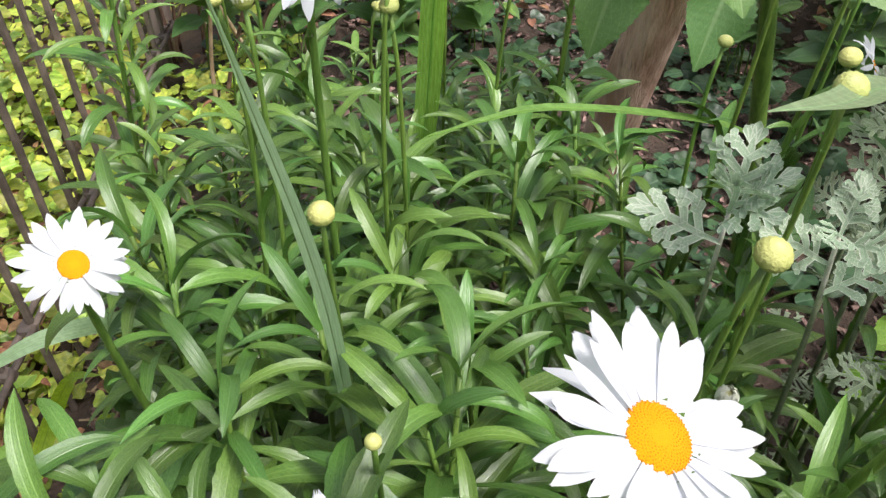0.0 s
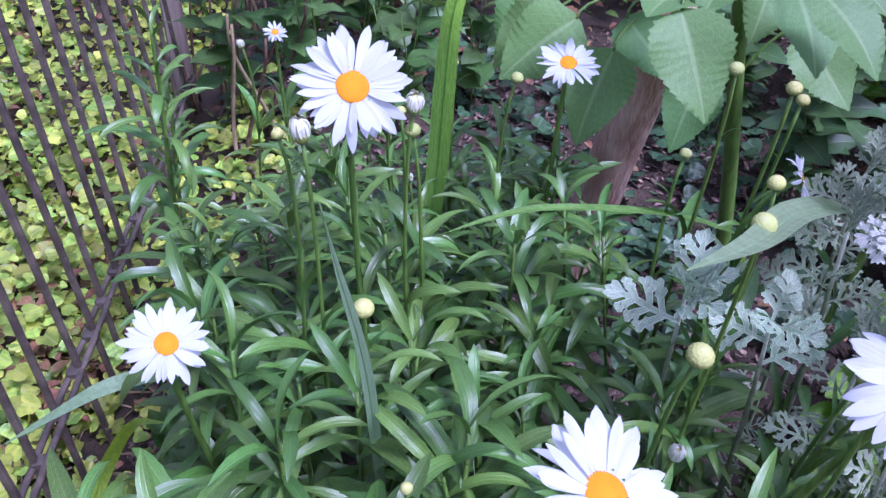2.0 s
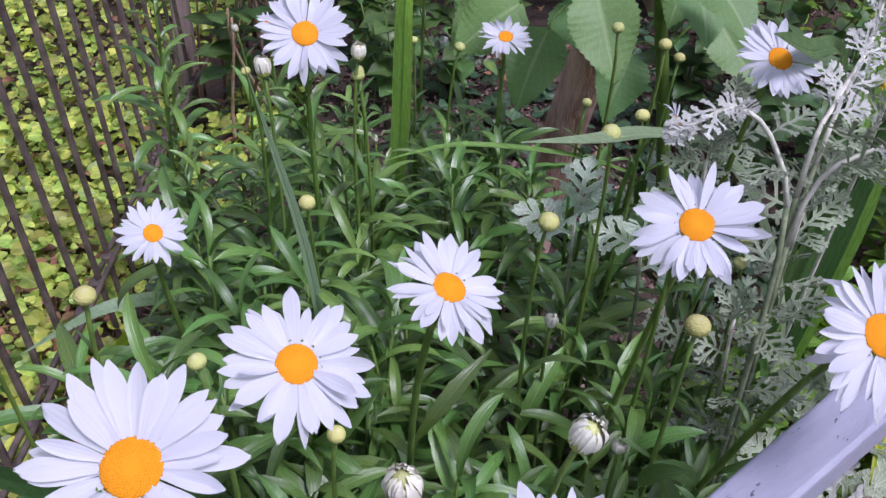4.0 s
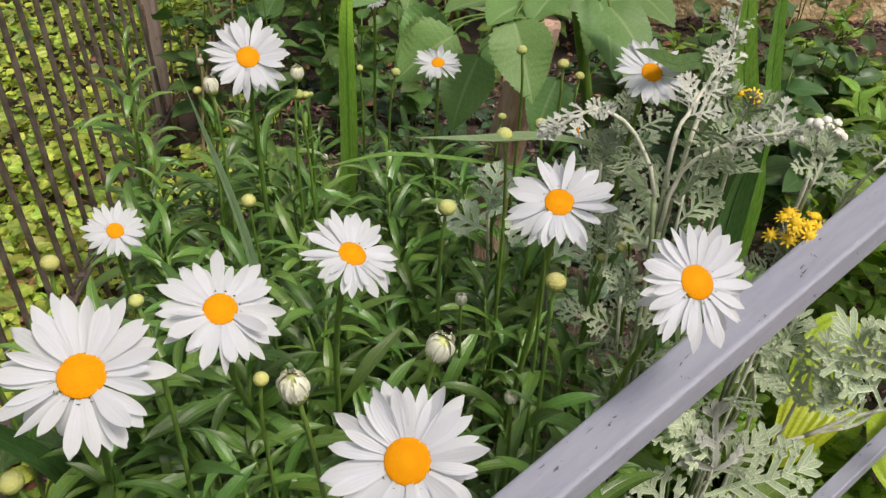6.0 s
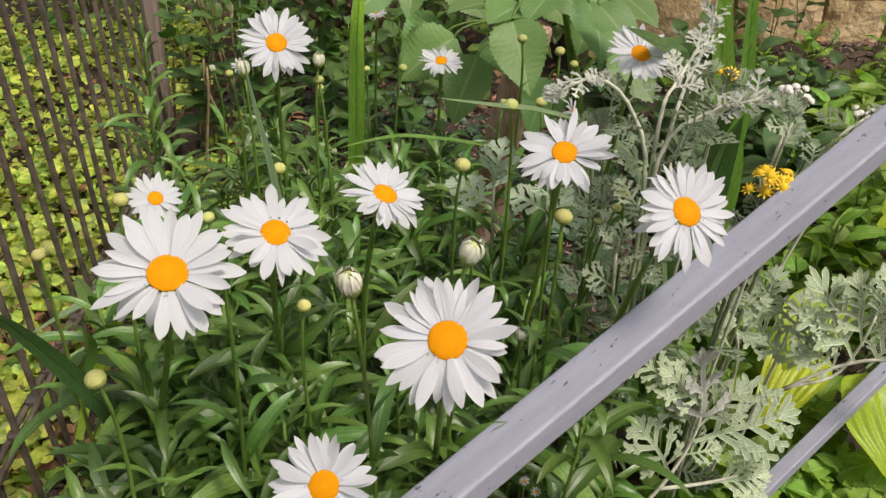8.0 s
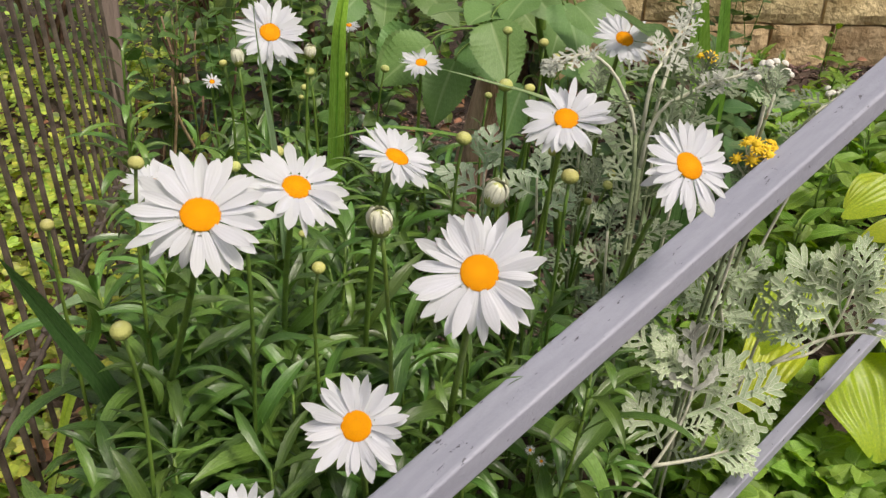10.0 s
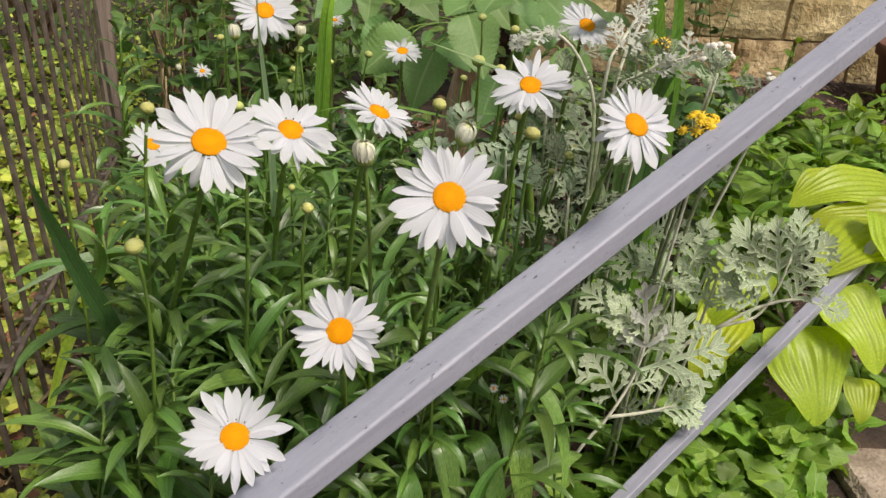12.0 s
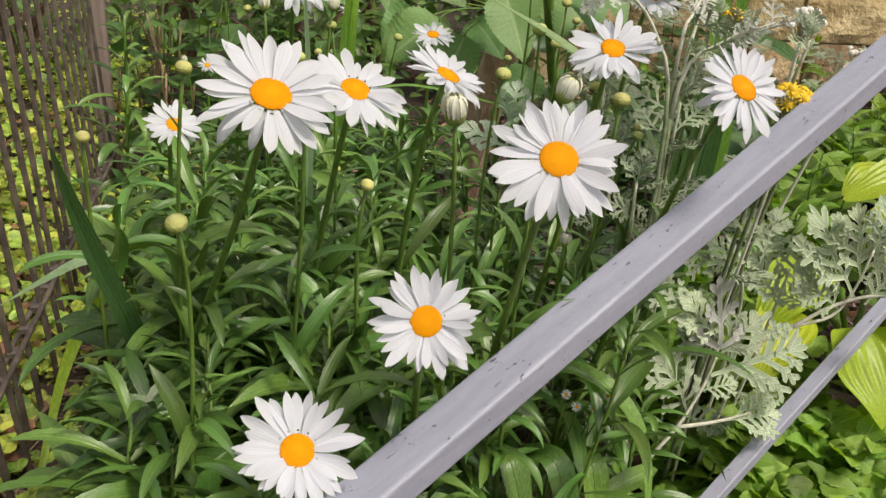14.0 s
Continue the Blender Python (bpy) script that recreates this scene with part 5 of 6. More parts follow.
def floret_data(petals):
    """A small round flower head, with short rays where petals is more than 0; radius 1."""
    s = Soup()
    v, f, u = [], [], []
    for i in range(5):
        a = math.pi / 2 * i / 4
        for j in range(9):
            t = 2 * math.pi * j / 9
            v.append((0.62 * math.cos(a) * math.cos(t), 0.62 * math.cos(a) * math.sin(t), 0.5 * math.sin(a)))
            u.append((0, 0))
    for i in range(4):
        for j in range(9):
            k = (j + 1) % 9
            f.append((i * 9 + j, i * 9 + k, (i + 1) * 9 + k, (i + 1) * 9 + j))
    s.add((v, f, u), Matrix())
    ray = leaf_data(0.65, 0.32, lambda q: 0.8 * (1 - q ** 4) + 0.1, 3, 2, 0.3, 0.1, 0.1)
    for j in range(petals):
        t = 2 * math.pi * j / petals
        s.add(ray, aim((0.5 * math.cos(t), 0.5 * math.sin(t), 0.1), (math.cos(t), math.sin(t), 0.1)))
    return s


def build_cluster(place, foot, mat, label, name, spread, count, size, petals, seed):
    rr = random.Random(seed)
    base = Vector((foot[0], foot[1], ground_height(*foot)))
    top = Vector(place) - base
    t = thing(name, base, label, "flower")
    fork = top - Vector((0, -0.01, spread * 1.6))
    line = bezier((0, 0, 0), (0, 0, fork.z * 0.5), fork - Vector((0, 0, 0.1)), fork, 10)
    part("stem", tube("stem", line, 0.0022, M_FELT_STEM, 6), t)
    fl = floret_data(petals).mesh("floret", mat)
    for i in range(count):
        r = spread * math.sqrt((i + rr.uniform(0.1, 0.9)) / count) * rr.uniform(0.85, 1.2)
        a = i * 2.4 + rr.uniform(-0.5, 0.5)
        p = top + Vector((r * math.cos(a), r * math.sin(a) * 0.7, rr.uniform(-0.55, 0.45) * spread + 0.3 * (spread - r)))
        part("stalk", tube("stalk", bezier(fork, fork.lerp(p, 0.4) + Vector((0, 0, 0.004)), p - Vector((0, 0, 0.008)), p, 4), 0.0009, M_FELT_STEM, 5), t)
        n = Vector((p.x - top.x, p.y - top.y - spread * 0.4, spread * 1.2)).normalized()
        head = part("floret", fl, t, Matrix.Translation(p) @ n.to_track_quat("Z", "Y").to_matrix().to_4x4() @ Matrix.Scale(size * rr.choice((0.55, 0.8, 1.0, 1.1, 1.2)) * rr.uniform(0.9, 1.1), 4))
        if petals:
            head["kind"] = "stuff"


build_cluster((0.478, 0.284, 0.626), (0.47, 0.36), M_YELLOW, "cluster of small bright yellow ragwort flowers beside the handrail", "yellow_flower_cluster", 0.028, 24, 0.0072, 9, 1)
build_cluster((0.465, 0.455, 0.690), (0.45, 0.50), M_YELLOW, "small cluster of yellow ragwort flowers", "yellow_flower_cluster", 0.010, 6, 0.0065, 9, 2)
build_cluster((0.494, 0.326, 0.708), (0.48, 0.40), M_WHITEFLOWER, "cluster of small cream-white woolly flower heads", "white_flower_cluster", 0.018, 26, 0.0068, 0, 3)
build_cluster((0.625, 0.420, 0.662), (0.50, 0.42), M_WHITEFLOWER, "few cream-white woolly flower heads", "white_flower_cluster", 0.014, 7, 0.0065, 0, 4)


def build_fleabane():
    """Four tiny daisies on hair-thin stems under the rail."""
    rr = random.Random(61)
    base = Vector((0.24, 0.24, ground_height(0.24, 0.24)))
    t = thing("fleabane", base, "tiny white fleabane daisies with yellow centres under the handrail", "flower")
    for x, y, z in FLEABANE:
        top = Vector((x, y, z)) - base
        part("stem", tube("stem", bezier((0, 0, 0), (0, 0, top.z * 0.5), top - Vector((0, -0.01, 0.06)), top, 8), 0.0010, M_STEM, 5), t)
        build_flower(t, top + Vector((0, -0.001, 0.002)), (rr.uniform(-0.4, 0.5), -0.7, 0.6), 0.0135, rr, 11)


FLEABANE = [(0.219, 0.15, 0.327), (0.233, 0.15, 0.311), (0.251, 0.15, 0.309), (0.266, 0.15, 0.325)]
build_fleabane()


# ---- hosta ----
HOSTA_LEAVES = [
    ((0.790, 0.490, 0.222), (0.805, 0.385, 0.091), 0.155), ((0.867, 0.520, 0.276), (0.912, 0.420, 0.167), 0.125), ((0.902, 0.440, 0.151), (0.891, 0.385, 0.095), 0.060),
    ((1.097, 0.759, 0.370), (0.867, 0.732, 0.335), 0.125), ((0.984, 0.620, 0.340), (0.827, 0.520, 0.286), 0.125), ((1.010, 0.620, 0.370), (0.945, 0.480, 0.310), 0.130),
    ((1.060, 0.640, 0.345), (0.881, 0.684, 0.315), 0.110), ((0.770, 0.610, 0.270), (0.640, 0.520, 0.195), 0.105), ((1.040, 0.860, 0.350), (0.930, 0.830, 0.310), 0.095),
    ((1.120, 0.640, 0.340), (1.110, 0.480, 0.230), 0.140), ((0.720, 0.560, 0.215), (0.620, 0.460, 0.130), 0.095), ((1.080, 0.860, 0.330), (1.180, 0.900, 0.260), 0.110),
]


def build_hosta():
    base = Vector((0.94, 0.66, 0.0))
    t = thing("hosta", base, "hosta with large ribbed chartreuse-yellow leaves", "plant")
    rr = random.Random(8)
    for i, (root, tip, w) in enumerate(HOSTA_LEAVES):
        a, b = Vector(root) - base, Vector(tip) - base
        part("leaf_stalk", tube("leaf_stalk", bezier((rr.uniform(-0.03, 0.03), rr.uniform(-0.03, 0.03), -0.01), (a.x * 0.3, a.y * 0.3, 0.2), a + Vector((0, 0, 0.01)), a, 8), [0.006 - 0.002 * j / 8 for j in range(9)], M_STEM, 7), t)
        d = b - a
        v, f, u = leaf_data(d.length * 1.02, w, heart, 22, 48, rr.uniform(0.6, 1.0), 0.40, 0.14, wave=0.14, ripple=0.026, ribs=8, seed=i)
        part("leaf", mesh_of("leaf", v, f, M_HOSTA, u), t, aim(a, d, Vector((0, -0.3, 1))))


build_hosta()


# ---- low leafy plants ----
def leafy_plant(i, place, height, count, length, width, mat, label, name="leafy_plant", shape=ovate, spread=0.05, group="", stems=4, toothed=True):
    rr = random.Random(1200 + i)
    base = Vector((place[0], place[1], ground_height(place[0], place[1]) - 0.005))
    t = thing(name, base, label, "plant", group)
    leaves = [leaf_mesh("leaf", mat, 1.0, width / length, shape, 16 if toothed else 9, 8 if toothed else 4, rr.uniform(0.3, 0.9), 0.15, 0.2, 1 if toothed else 0, 0.06, 0.15, ripple=0.07 if toothed else 0.0, ribs=3, seed=i * 7 + k, quilt=24.0) for k in range(3)]
    for _ in range(stems):
        line = stem_line((rr.uniform(-1, 1) * spread * 0.4, rr.uniform(-1, 1) * spread * 0.4, 0), (rr.uniform(-1, 1) * spread, rr.uniform(-1.2, 0.6) * spread, height * rr.uniform(0.75, 1.1)), rr, 0.02, 6)
        part("stem", tube("stem", line, 0.0018, M_STEM, 5), t)
        clothe(t, line, 0.25, 1.0, count, length, rr, leaves, flat=0.2, grow=0.5)
    return t


_low = [(0.71, 0.44, 0.11), (0.64, 0.36, 0.07), (0.70, 0.34, 0.06), (0.77, 0.37, 0.07), (0.58, 0.33, 0.07), (0.66, 0.44, 0.10), (0.75, 0.31, 0.05), (0.60, 0.42, 0.12), (0.52, 0.30, 0.06),
        (0.80, 0.44, 0.10), (1.02, 0.55, 0.14), (1.10, 0.80, 0.16), (0.95, 0.85, 0.18), (0.68, 0.28, 0.04), (0.61, 0.27, 0.04), (0.55, 0.45, 0.12), (0.48, 0.36, 0.10), (0.43, 0.27, 0.06), (0.74, 0.40, 0.10), (0.82, 0.38, 0.10), (0.86, 0.42, 0.09), (0.50, 0.24, 0.05), (0.56, 0.38, 0.14), (0.34, 0.20, 0.08), (0.39, 0.22, 0.10)]
for _i, (_x, _y, _h) in enumerate(_low):
    leafy_plant(_i, (_x, _y), _h, 5, 0.066, 0.050, M_GROUNDLEAF, "low green plant with crinkled rounded leaves on the ground", "ground_plant", heart, 0.05, "low plants under the rail")
for _i, (_x, _y, _h) in enumerate(((0.50, 0.50, 0.20), (0.58, 0.55, 0.20), (0.66, 0.55, 0.18), (0.74, 0.50, 0.16), (0.62, 0.66, 0.22), (0.72, 0.68, 0.22), (0.52, 0.64, 0.22), (0.82, 0.86, 0.22), (0.68, 0.82, 0.22), (0.44, 0.58, 0.24), (0.58, 0.76, 0.22), (0.90, 0.98, 0.20))):
    leafy_plant(20 + _i, (_x, _y), _h, 7, 0.062, 0.046, M_GROUNDLEAF, "bushy green plant with rounded leaves behind the ragwort", "bushy_plant", heart, 0.07, "bushy plants", 4)
for _i, (_x, _y, _h) in enumerate(((1.15, 1.30, 0.26), (1.30, 1.38, 0.26), (1.05, 1.10, 0.24), (1.42, 1.50, 0.24), (1.22, 1.55, 0.22), (0.92, 1.05, 0.22), (1.50, 1.20, 0.25), (1.25, 1.08, 0.22), (1.38, 1.78, 0.20), (1.55, 1.74, 0.20), (1.22, 1.70, 0.18), (1.05, 1.40, 0.20), (1.60, 1.50, 0.22))):
    leafy_plant(40 + _i, (_x, _y), _h * 1.15, 9, 0.125, 0.042, M_GROUNDLEAF, "leafy green perennial with pointed leaves near the wall", "perennial", ovate, 0.09, "perennials by the wall", 5)
for _i, (_x, _y, _h) in enumerate(((1.46, 1.95, 0.27), (1.30, 2.08, 0.14), (1.12, 2.02, 0.12), (0.98, 1.80, 0.10), (1.60, 1.82, 0.16), (0.85, 2.05, 0.12), (1.22, 1.82, 0.10), (1.38, 1.72, 0.16), (1.52, 1.60, 0.15), (1.08, 1.62, 0.14), (1.75, 1.95, 0.16), (1.68, 1.68, 0.14), (1.30, 1.92, 0.14), (1.46, 1.80, 0.12), (1.02, 2.12, 0.14), (1.16, 1.94, 0.14), (1.56, 2.06, 0.12), (1.80, 1.72, 0.15), (0.92, 1.92, 0.15))):
    leafy_plant(60 + _i, (_x, _y), _h, 7, 0.080, 0.030, M_GROUNDLEAF, "small light green plant growing by the stone wall", "wall_plant", lance, 0.05, "small plants by the wall", 3, False)
for _i, (_x, _y) in enumerate(((1.40, 1.40), (1.50, 1.42), (1.45, 1.33))):
    leafy_plant(80 + _i, (_x, _y), 0.16, 6, 0.07, 0.055, M_PURPLE, "low plant with dark purple leaves", "purple_plant", heart, 0.05, "purple plants", 3)
for _i, (_x, _y, _h) in enumerate(((-0.30, 1.72, 0.50), (-0.52, 1.80, 0.52), (-0.12, 1.70, 0.40), (-0.38, 1.98, 0.60), (0.05, 1.85, 0.46), (-0.22, 2.05, 0.55))):
    leafy_plant(100 + _i, (_x, _y), _h, 7, 0.092, 0.058, M_OVAL, "shrub with oval green leaves at the back of the bed", "oval_leaf_shrub", ovate, 0.09, "shrubs at the back", 5)
for _i, (_x, _y, _h) in enumerate(((-0.375, 0.72, 0.11), (-0.345, 0.65, 0.12), (-0.40, 0.60, 0.08), (-0.33, 0.56, 0.12))):
    leafy_plant(150 + _i, (_x, _y), _h, 5, 0.052, 0.042, M_OVAL, "low plant with soft toothed oval leaves by the fence", "low_plant", ovate, 0.04, "low plants by the fence", 3)
for _i, (_x, _y, _h) in enumerate(((0.80, 1.20, 0.40), (0.98, 1.50, 0.36), (0.70, 1.45, 0.42), (0.86, 1.75, 0.38), (1.08, 1.78, 0.26), (0.60, 1.70, 0.42))):
    leafy_plant(130 + _i, (_x, _y), _h, 9, 0.10, 0.055, M_OVAL_DARK, "dark green bush in front of the stone wall", "dark_bush", ovate, 0.11, "dark bushes by the wall", 6, False)
for _i, (_x, _y, _h) in enumerate(((1.18, 2.16, 0.52), (1.06, 2.14, 0.46), (1.27, 2.18, 0.44))):
    leafy_plant(120 + _i, (_x, _y), _h, 8, 0.075, 0.046, M_OVAL_DARK, "rose-like plant with dark leaves against the wall", "climbing_plant", ovate, 0.06, "plants on the wall", 2)


# ---- ground cover, litter and mulch ----
def ivy_data(seed):
    """A cupped leaf, rounded or faintly three-lobed, with a raised rim between its main veins."""
    rr = random.Random(seed)
    lobes = rr.uniform(0.02, 0.22)
    cup, droop = rr.uniform(-0.25, 0.30), rr.uniform(0.0, 0.35)
    pts, uv = [(0, 0.30, 0.0)], [(0.5, 0.3)]
    n = 15
    for ring in (0.55, 1.0):
        for i in range(n):
            a = 2 * math.pi * i / n
            r = 0.50 * (1 + lobes * math.cos(3 * a) + 0.05 * rr.uniform(-1, 1)) * (0.82 if i == n // 2 else 1.0) * ring
            x, y = r * math.sin(a) * 1.02, 0.42 + r * math.cos(a)
            pts.append((x, y, cup * r * r + 0.05 * ring * math.cos(5 * a + seed) * ring - droop * max(0, y - 0.4) ** 2 * 1.5 + 0.06 * min(1, 8 * abs(x))))
            uv.append((0.5 + x * 0.9, max(0.0, min(1.0, y))))
    f = [(0, 1 + i, 1 + (i + 1) % n) for i in range(n)]
    f += [(1 + i, 1 + n + i, 1 + n + (i + 1) % n, 1 + (i + 1) % n) for i in range(n)]
    return pts, f, uv


IVY = [ivy_data(i) for i in range(7)]


def scatter(name, label, category, mat, shapes, places, size, lift, tilt, seed, rise=0.0):
    """Many small pieces strewn over the ground, as one mesh."""
    rr = random.Random(seed)
    s = Soup()
    for x, y in places:
        k = size * rr.uniform(0.5, 1.4)
        n = Vector((rr.gauss(0, tilt), rr.gauss(0, tilt) - tilt * 0.5, 1))
        a = rr.uniform(0, 6.28)
        s.add(rr.choice(shapes), aim((x, y, ground_height(x, y) + lift + rr.random() ** 2 * rise), (math.cos(a), math.sin(a), rr.uniform(-0.3, 0.3)), n, k))
    ob = new(name, s.mesh(name, mat))
    return tagged(ob, label, category, kind="stuff")


_r = random.Random(77)


def spots(n, x0, x1, y0, y1, keep=None):
    out = []
    while len(out) < n:
        x, y = _r.uniform(x0, x1), _r.uniform(y0, y1)
        if keep is None or keep(x, y):
            out.append((x, y))
    return out


def outside(x, y):
    return x < FENCE_FOOT.x + (y - FENCE_FOOT.y) * FENCE_WAY.x / FENCE_WAY.y - 0.015


def ragged(x, y):
    """The ivy's uneven edge, away from the bed."""
    n = 0.45 * noise.noise(Vector((x * 1.7, y * 1.7, 3.1))) + 0.2 * noise.noise(Vector((x * 6, y * 6, 5.2)))
    return outside(x, y) and ((x + 0.9) / 1.75) ** 4 + ((y - 1.4) / 2.0) ** 4 < 1 + 1.6 * n and noise.noise(Vector((x * 3.1, y * 3.1, 7.7))) > -0.58


def patchy(x, y):
    return noise.noise(Vector((x * 2.3, y * 2.3, 7.7))) > -0.28


scatter("ivy_groundcover", "bright yellow-green ivy covering the ground beyond the fence", "ground cover", M_IVY, IVY,
        spots(1900, -1.1, -0.50, -0.15, 1.9, outside) + spots(12800, -2.8, -0.52, -0.8, 3.6, ragged) + spots(1800, -3.2, -0.6, 2.4, 4.8), 0.0280, 0.010, 0.62, 1, 0.10)
scatter("ivy_by_fence", "green ivy trailing along the foot of the fence", "ground cover", M_IVY, IVY,
        spots(520, -0.72, -0.34, 0.10, 1.9, lambda x, y: not outside(x, y)), 0.028, 0.010, 0.45, 9, 0.06)
scatter("dark_ivy", "dark ivy creeping over the soil at the back of the bed", "ground cover", M_IVY_DARK, IVY,
        spots(900, -0.55, 0.75, 0.95, 2.3, patchy) + spots(110, 0.10, 0.42, 0.90, 1.30), 0.034, 0.008, 0.4, 2, 0.05)
CHIP = [box_data(1.0, 0.20 + 0.09 * i, 0.07, 0.03, 0.11, i) for i in range(6)]
scatter("bark_mulch", "brown bark mulch on the soil under the shrub", "mulch", M_CHIP, CHIP, spots(7500, -0.5, 1.9, 0.75, 2.35) + spots(700, -0.55, -0.25, 0.10, 0.9), 0.015, 0.003, 0.45, 3, 0.012)
STRAW = [box_data(1.0, 0.045, 0.035, 0.012, 0.03, 20 + i) for i in range(4)]
scatter("dry_straw", "dry straw and twigs lying along the fence", "plant litter", M_STRAW, STRAW, spots(420, -0.98, -0.38, 0.05, 1.1) + spots(160, -1.6, -0.6, 0.3, 2.0, outside), 0.055, 0.012, 0.3, 12, 0.02)
DEAD = [leaf_data(1.0, 0.5, ovate, 5, 2, 0.9, 0.3, 0.4, seed=i) for i in range(3)]
scatter("fallen_leaves", "brown fallen leaves lying on the ground", "leaf litter", M_LITTER, DEAD,
        spots(900, -2.2, -0.55, 0.0, 2.8, outside) + spots(520, -0.95, -0.54, 0.1, 1.3, outside) + spots(60, -0.5, 1.8, 0.8, 2.3) + spots(90, -0.56, -0.30, 0.15, 0.9) + spots(150, 0.7, 2.0, 1.5, 2.3) + spots(260, -0.6, 0.6, 1.9, 3.2), 0.036, 0.02, 0.5, 4, 0.03)


def build_far_shrub(i, place, size, leaves):
    rr = random.Random(1500 + i)
    base = Vector((place[0], place[1], ground_height(*place)))
    t = thing("background_shrub", base, "dense green shrub growing behind the bed", "shrub", "background shrubs")
    for _ in range(7):
        a = rr.uniform(0, 6.28)
        tip = Vector((math.cos(a) * size * 0.6, math.sin(a) * size * 0.5, size * rr.uniform(0.8, 1.6)))
        part("branch", tube("branch", bezier((rr.uniform(-0.05, 0.05), rr.uniform(-0.05, 0.05), -0.02), (0, 0, tip.z * 0.4), tip * 0.7 + Vector((0, 0, 0.1)), tip, 8), [0.016 - 0.010 * j / 8 for j in range(9)], M_TWIG, 6), t)
    s = Soup()
    shapes = [leaf_data(1.0, 0.5, ovate, 4, 2, 0.5, 0.1, 0.2, seed=k) for k in range(3)]
    for _ in range(leaves):
        p = Vector((rr.gauss(0, 0.42), rr.gauss(0, 0.36), abs(rr.gauss(0.62, 0.42)))) * size
        if noise.noise(p * 5.0 + Vector((i, 0, 0))) < -0.25:
            continue
        d = Vector((p.x, p.y - 0.2 * size, rr.uniform(-0.5, 0.6) * size))
        s.add(rr.choice(shapes), aim(p, d + Vector([rr.uniform(-0.4, 0.4) for _ in range(3)]), (rr.uniform(-0.4, 0.4), -0.4, 1), 0.06 * rr.uniform(0.7, 1.4)))
    ob = part("foliage", s.mesh("foliage", M_FAR), t)
    ob["kind"] = "stuff"


for _i, (_x, _y, _s) in enumerate(((-0.55, 2.75, 0.62), (0.15, 2.70, 0.60), (0.62, 2.62, 0.50), (-1.35, 3.3, 0.7), (-2.2, 3.6, 0.7), (-0.9, 4.2, 0.8), (0.3, 3.6, 0.8), (-0.15, 2.35, 0.40))):
    build_far_shrub(_i, (_x, _y), _s, 620)

# ---- dry brown stems of last year ----
def build_dry_stems(i, place, count, height):
    rr = random.Random(1700 + i)
    base = Vector((place[0], place[1], ground_height(*place)))
    t = thing("dry_stems", base, "clump of bare dry brown stems beside the fence", "dead plant", "dry stems")
    for _ in range(count):
        x, y = rr.uniform(-0.10, 0.10), rr.uniform(-0.06, 0.06)
        top = Vector((x + rr.uniform(-0.10, 0.10), y + rr.uniform(-0.08, 0.08), height * rr.uniform(0.6, 1.1)))
        line = stem_line((x, y, -0.02), top, rr, 0.03, 8)
        part("stem", tube("stem", line, [0.0055 - 0.0025 * j / 8 for j in range(9)], M_TWIG if rr.random() < 0.6 else M_STRAW, 6), t)


for _i, (_x, _y, _n, _h) in enumerate(((-0.60, 2.02, 9, 0.42), (-0.52, 2.25, 8, 0.50), (-0.44, 1.62, 4, 0.40))):
    build_dry_stems(_i, (_x, _y), _n, _h)

# ---- terracotta pot by the wall ----
def build_pot():
    t = thing("terracotta_pot", (1.97, 2.08, ground_height(1.97, 2.08) - 0.01), "dark red-brown terracotta flower pot standing by the wall", "pot")
    v, f, u = [], [], []
    prof = [(0.085, 0.0), (0.09, 0.005), (0.125, 0.21), (0.138, 0.212), (0.142, 0.25), (0.134, 0.253), (0.122, 0.235), (0.112, 0.16)]
    for r, z in prof:
        for j in range(28):
            a = 2 * math.pi * j / 28
            v.append((r * math.cos(a), r * math.sin(a), z))
            u.append((j / 28, z))
    for i in range(len(prof) - 1):
        for j in range(28):
            k = (j + 1) % 28
            f.append((i * 28 + j, i * 28 + k, (i + 1) * 28 + k, (i + 1) * 28 + j))
    f.append(tuple(range(28))[::-1])
    part("body", mesh_of("body", v, f, M_TERRA, u), t)
    part("soil", mesh_of("soil", [(0.115 * math.cos(2 * math.pi * j / 20), 0.115 * math.sin(2 * math.pi * j / 20), 0.2) for j in range(20)], [tuple(range(20))], M_SOIL, [(0, 0)] * 20), t)


build_pot()

# ---- flagstones and the stone wall, last ----
def build_flags():
    t = tagged(new("pavement", None), "tan flagstones at the edge of the planting", "pavement", kind="structure")
    rr = random.Random(4)
    for i, (x, y, sx, sy) in enumerate(((1.06, 0.24, 0.40, 0.34), (1.06, -0.14, 0.42, 0.36), (1.50, 0.34, 0.44, 0.36), (1.56, -0.06, 0.42, 0.40), (0.84, -0.16, 0.0, 0.0))):
        if not sx:
            continue
        v, f, u = box_data(sx, sy, 0.06, 0.012, 0.004, 50 + i)
        part("flagstone", mesh_of("flagstone", v, f, M_FLAG, u, False), t, pose(x, y, 0.0 + rr.uniform(-0.004, 0.004), 0, 0, rr.uniform(-4, 4)))


build_flags()


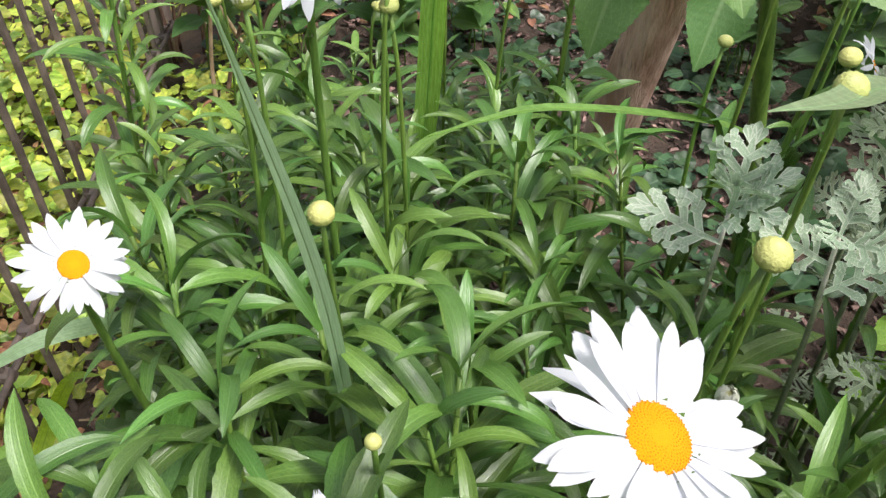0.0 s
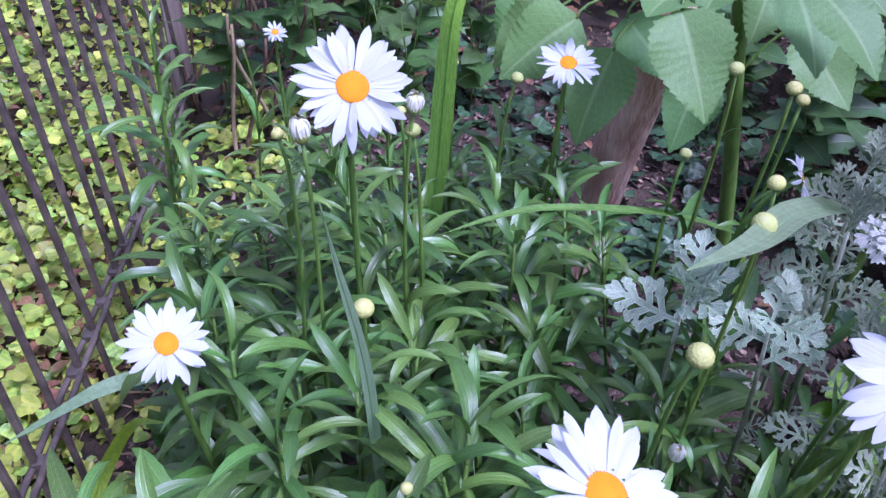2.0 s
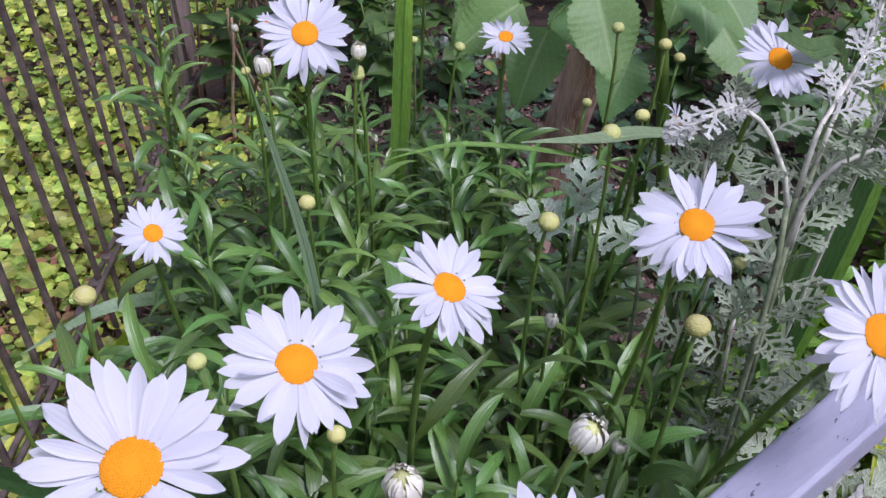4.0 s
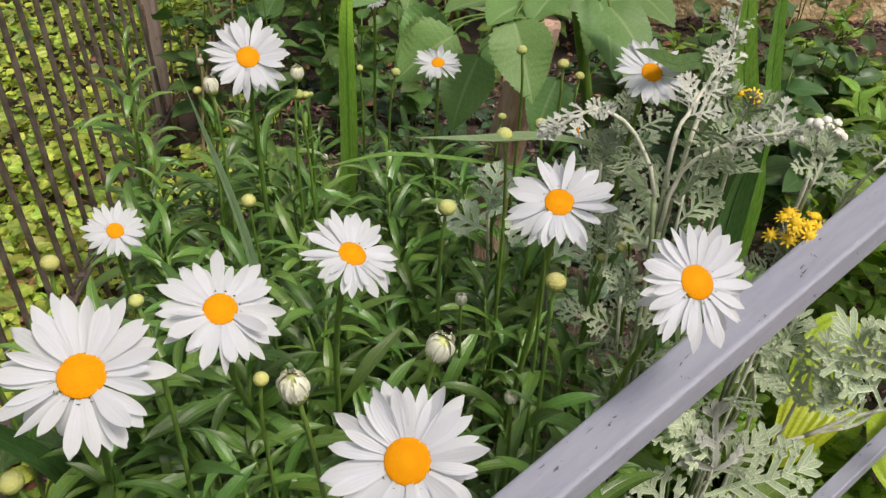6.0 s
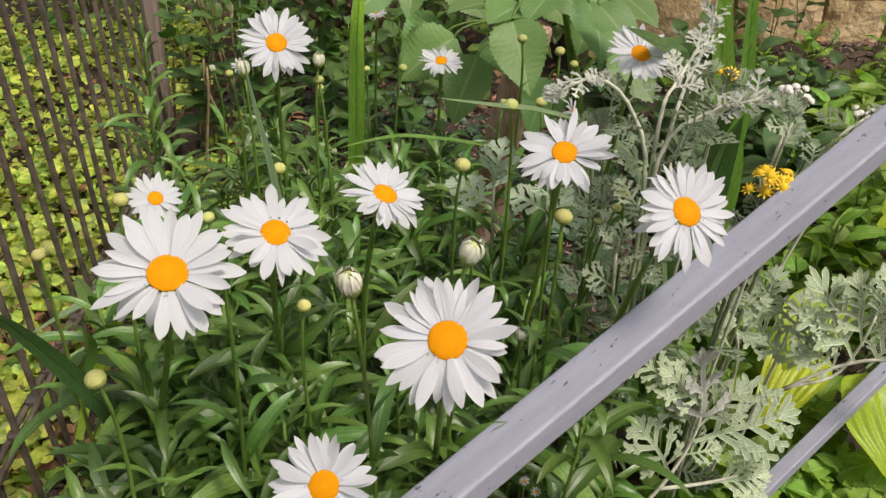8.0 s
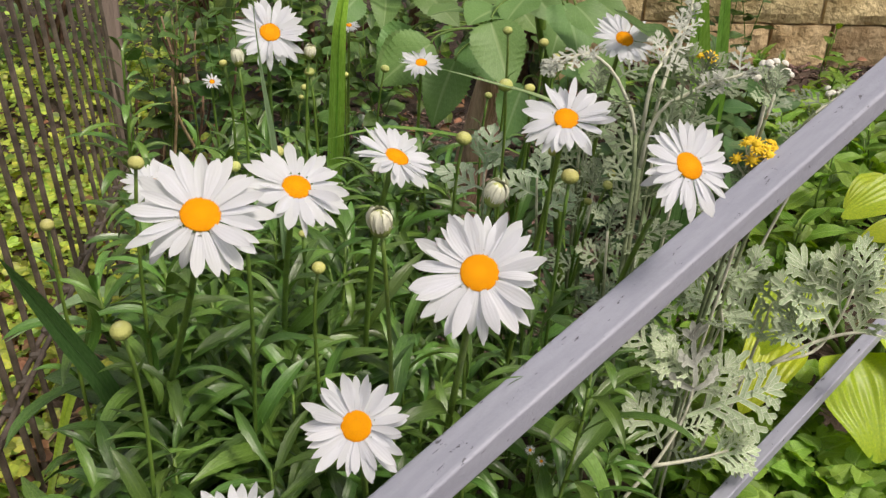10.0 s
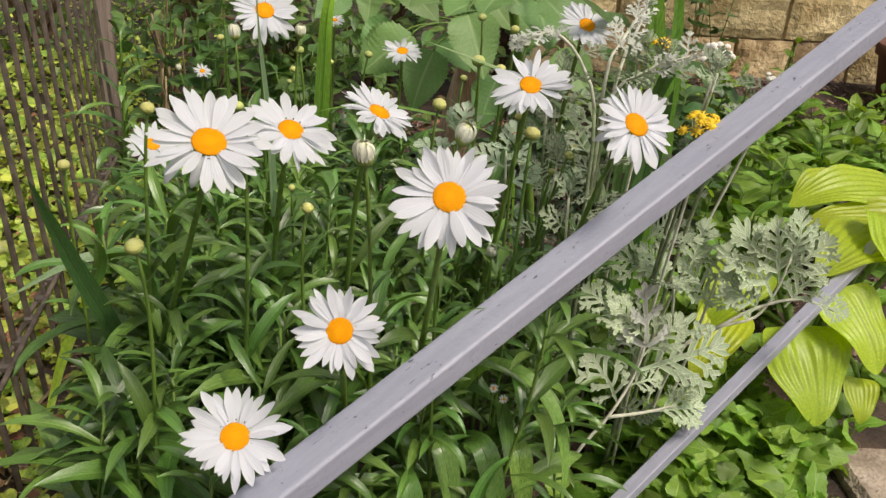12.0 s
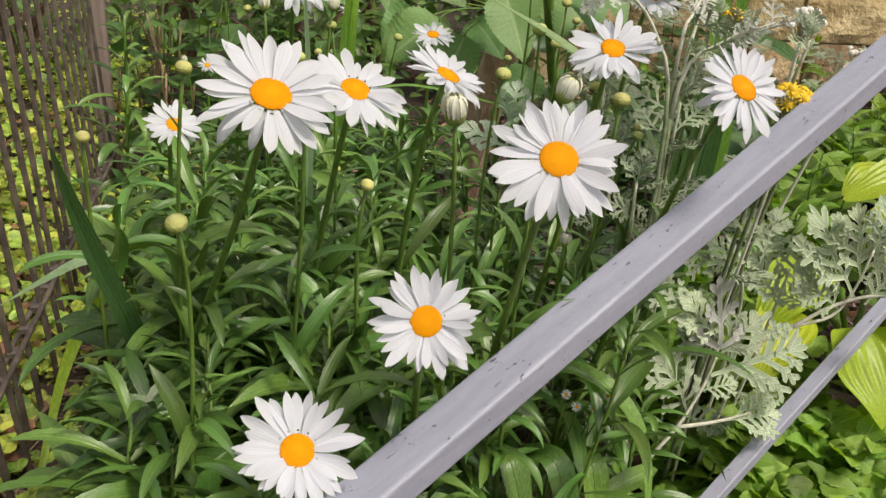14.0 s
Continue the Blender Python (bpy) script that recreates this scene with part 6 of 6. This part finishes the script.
def build_wall():
    """A wall of squared tan stones, proud of darker mortar."""
    me = mesh_of("wall_north", *(lambda d: (d[0], d[1], M_MORTAR, d[2]))(box_data(3.6, 0.26, 1.35, 0.01)), smooth=False)
    t = tagged(new("wall_north", me), "old wall of squared tan limestone blocks with dark joints", "wall", kind="structure")
    t.matrix_basis = pose(2.45, 2.46, 0.62)
    rr = random.Random(21)
    z = -0.62
    row = 0
    while z < 0.62:
        h = 0.172
        x = -1.80 + (0.13 if row % 2 else 0.0)
        while x < 1.75:
            w = rr.uniform(0.20, 0.34)
            v, f, u = stone_data(w - 0.009, 0.05, h - 0.008, rr)
            part("stone", mesh_of("stone", v, f, M_STONE, u, False), t, Matrix.Translation((x + w / 2, -0.130 + rr.uniform(-0.005, 0.005), z + h / 2)))
            x += w
        z += h
        row += 1


def stone_data(w, d, h, rr):
    """A block whose face is uneven, with worn edges."""
    nx, nz = 9, 5
    v, f, u = [], [], []
    ox = rr.uniform(0, 50)
    for k in range(nz + 1):
        for i in range(nx + 1):
            a, b = 2 * i / nx - 1, 2 * k / nz - 1
            edge = max(abs(a), abs(b))
            y = -d / 2 + (0.006 if edge > 0.99 else 0.0) + 0.010 * noise.noise(Vector((ox + i * 0.45, k * 0.5, 0))) + 0.004 * noise.noise(Vector((ox + i * 1.7, k * 1.7, 5)))
            sx = a * (1 - 0.02 * (edge > 0.99)) + 0.02 * noise.noise(Vector((ox, k * 0.9, i)))
            v.append((sx * w / 2, y, b * h / 2 + 0.004 * noise.noise(Vector((i * 0.8, ox, 3)))))
            u.append((a, b))
    for k in range(nz):
        for i in range(nx):
            q = k * (nx + 1) + i
            f.append((q, q + 1, q + nx + 2, q + nx + 1))
    n = len(v)
    v += [(-w / 2, d / 2, -h / 2), (w / 2, d / 2, -h / 2), (w / 2, d / 2, h / 2), (-w / 2, d / 2, h / 2)]
    u += [(0, 0)] * 4
    bot = list(range(nx + 1))
    top = [nz * (nx + 1) + i for i in range(nx + 1)]
    lft = [k * (nx + 1) for k in range(nz + 1)]
    rgt = [k * (nx + 1) + nx for k in range(nz + 1)]
    f += [tuple(bot[::-1]) + (n, n + 1), tuple(top) + (n + 2, n + 3), tuple(lft) + (n + 3, n), tuple(rgt[::-1]) + (n + 1, n + 2)]
    return v, f, u


build_wall()
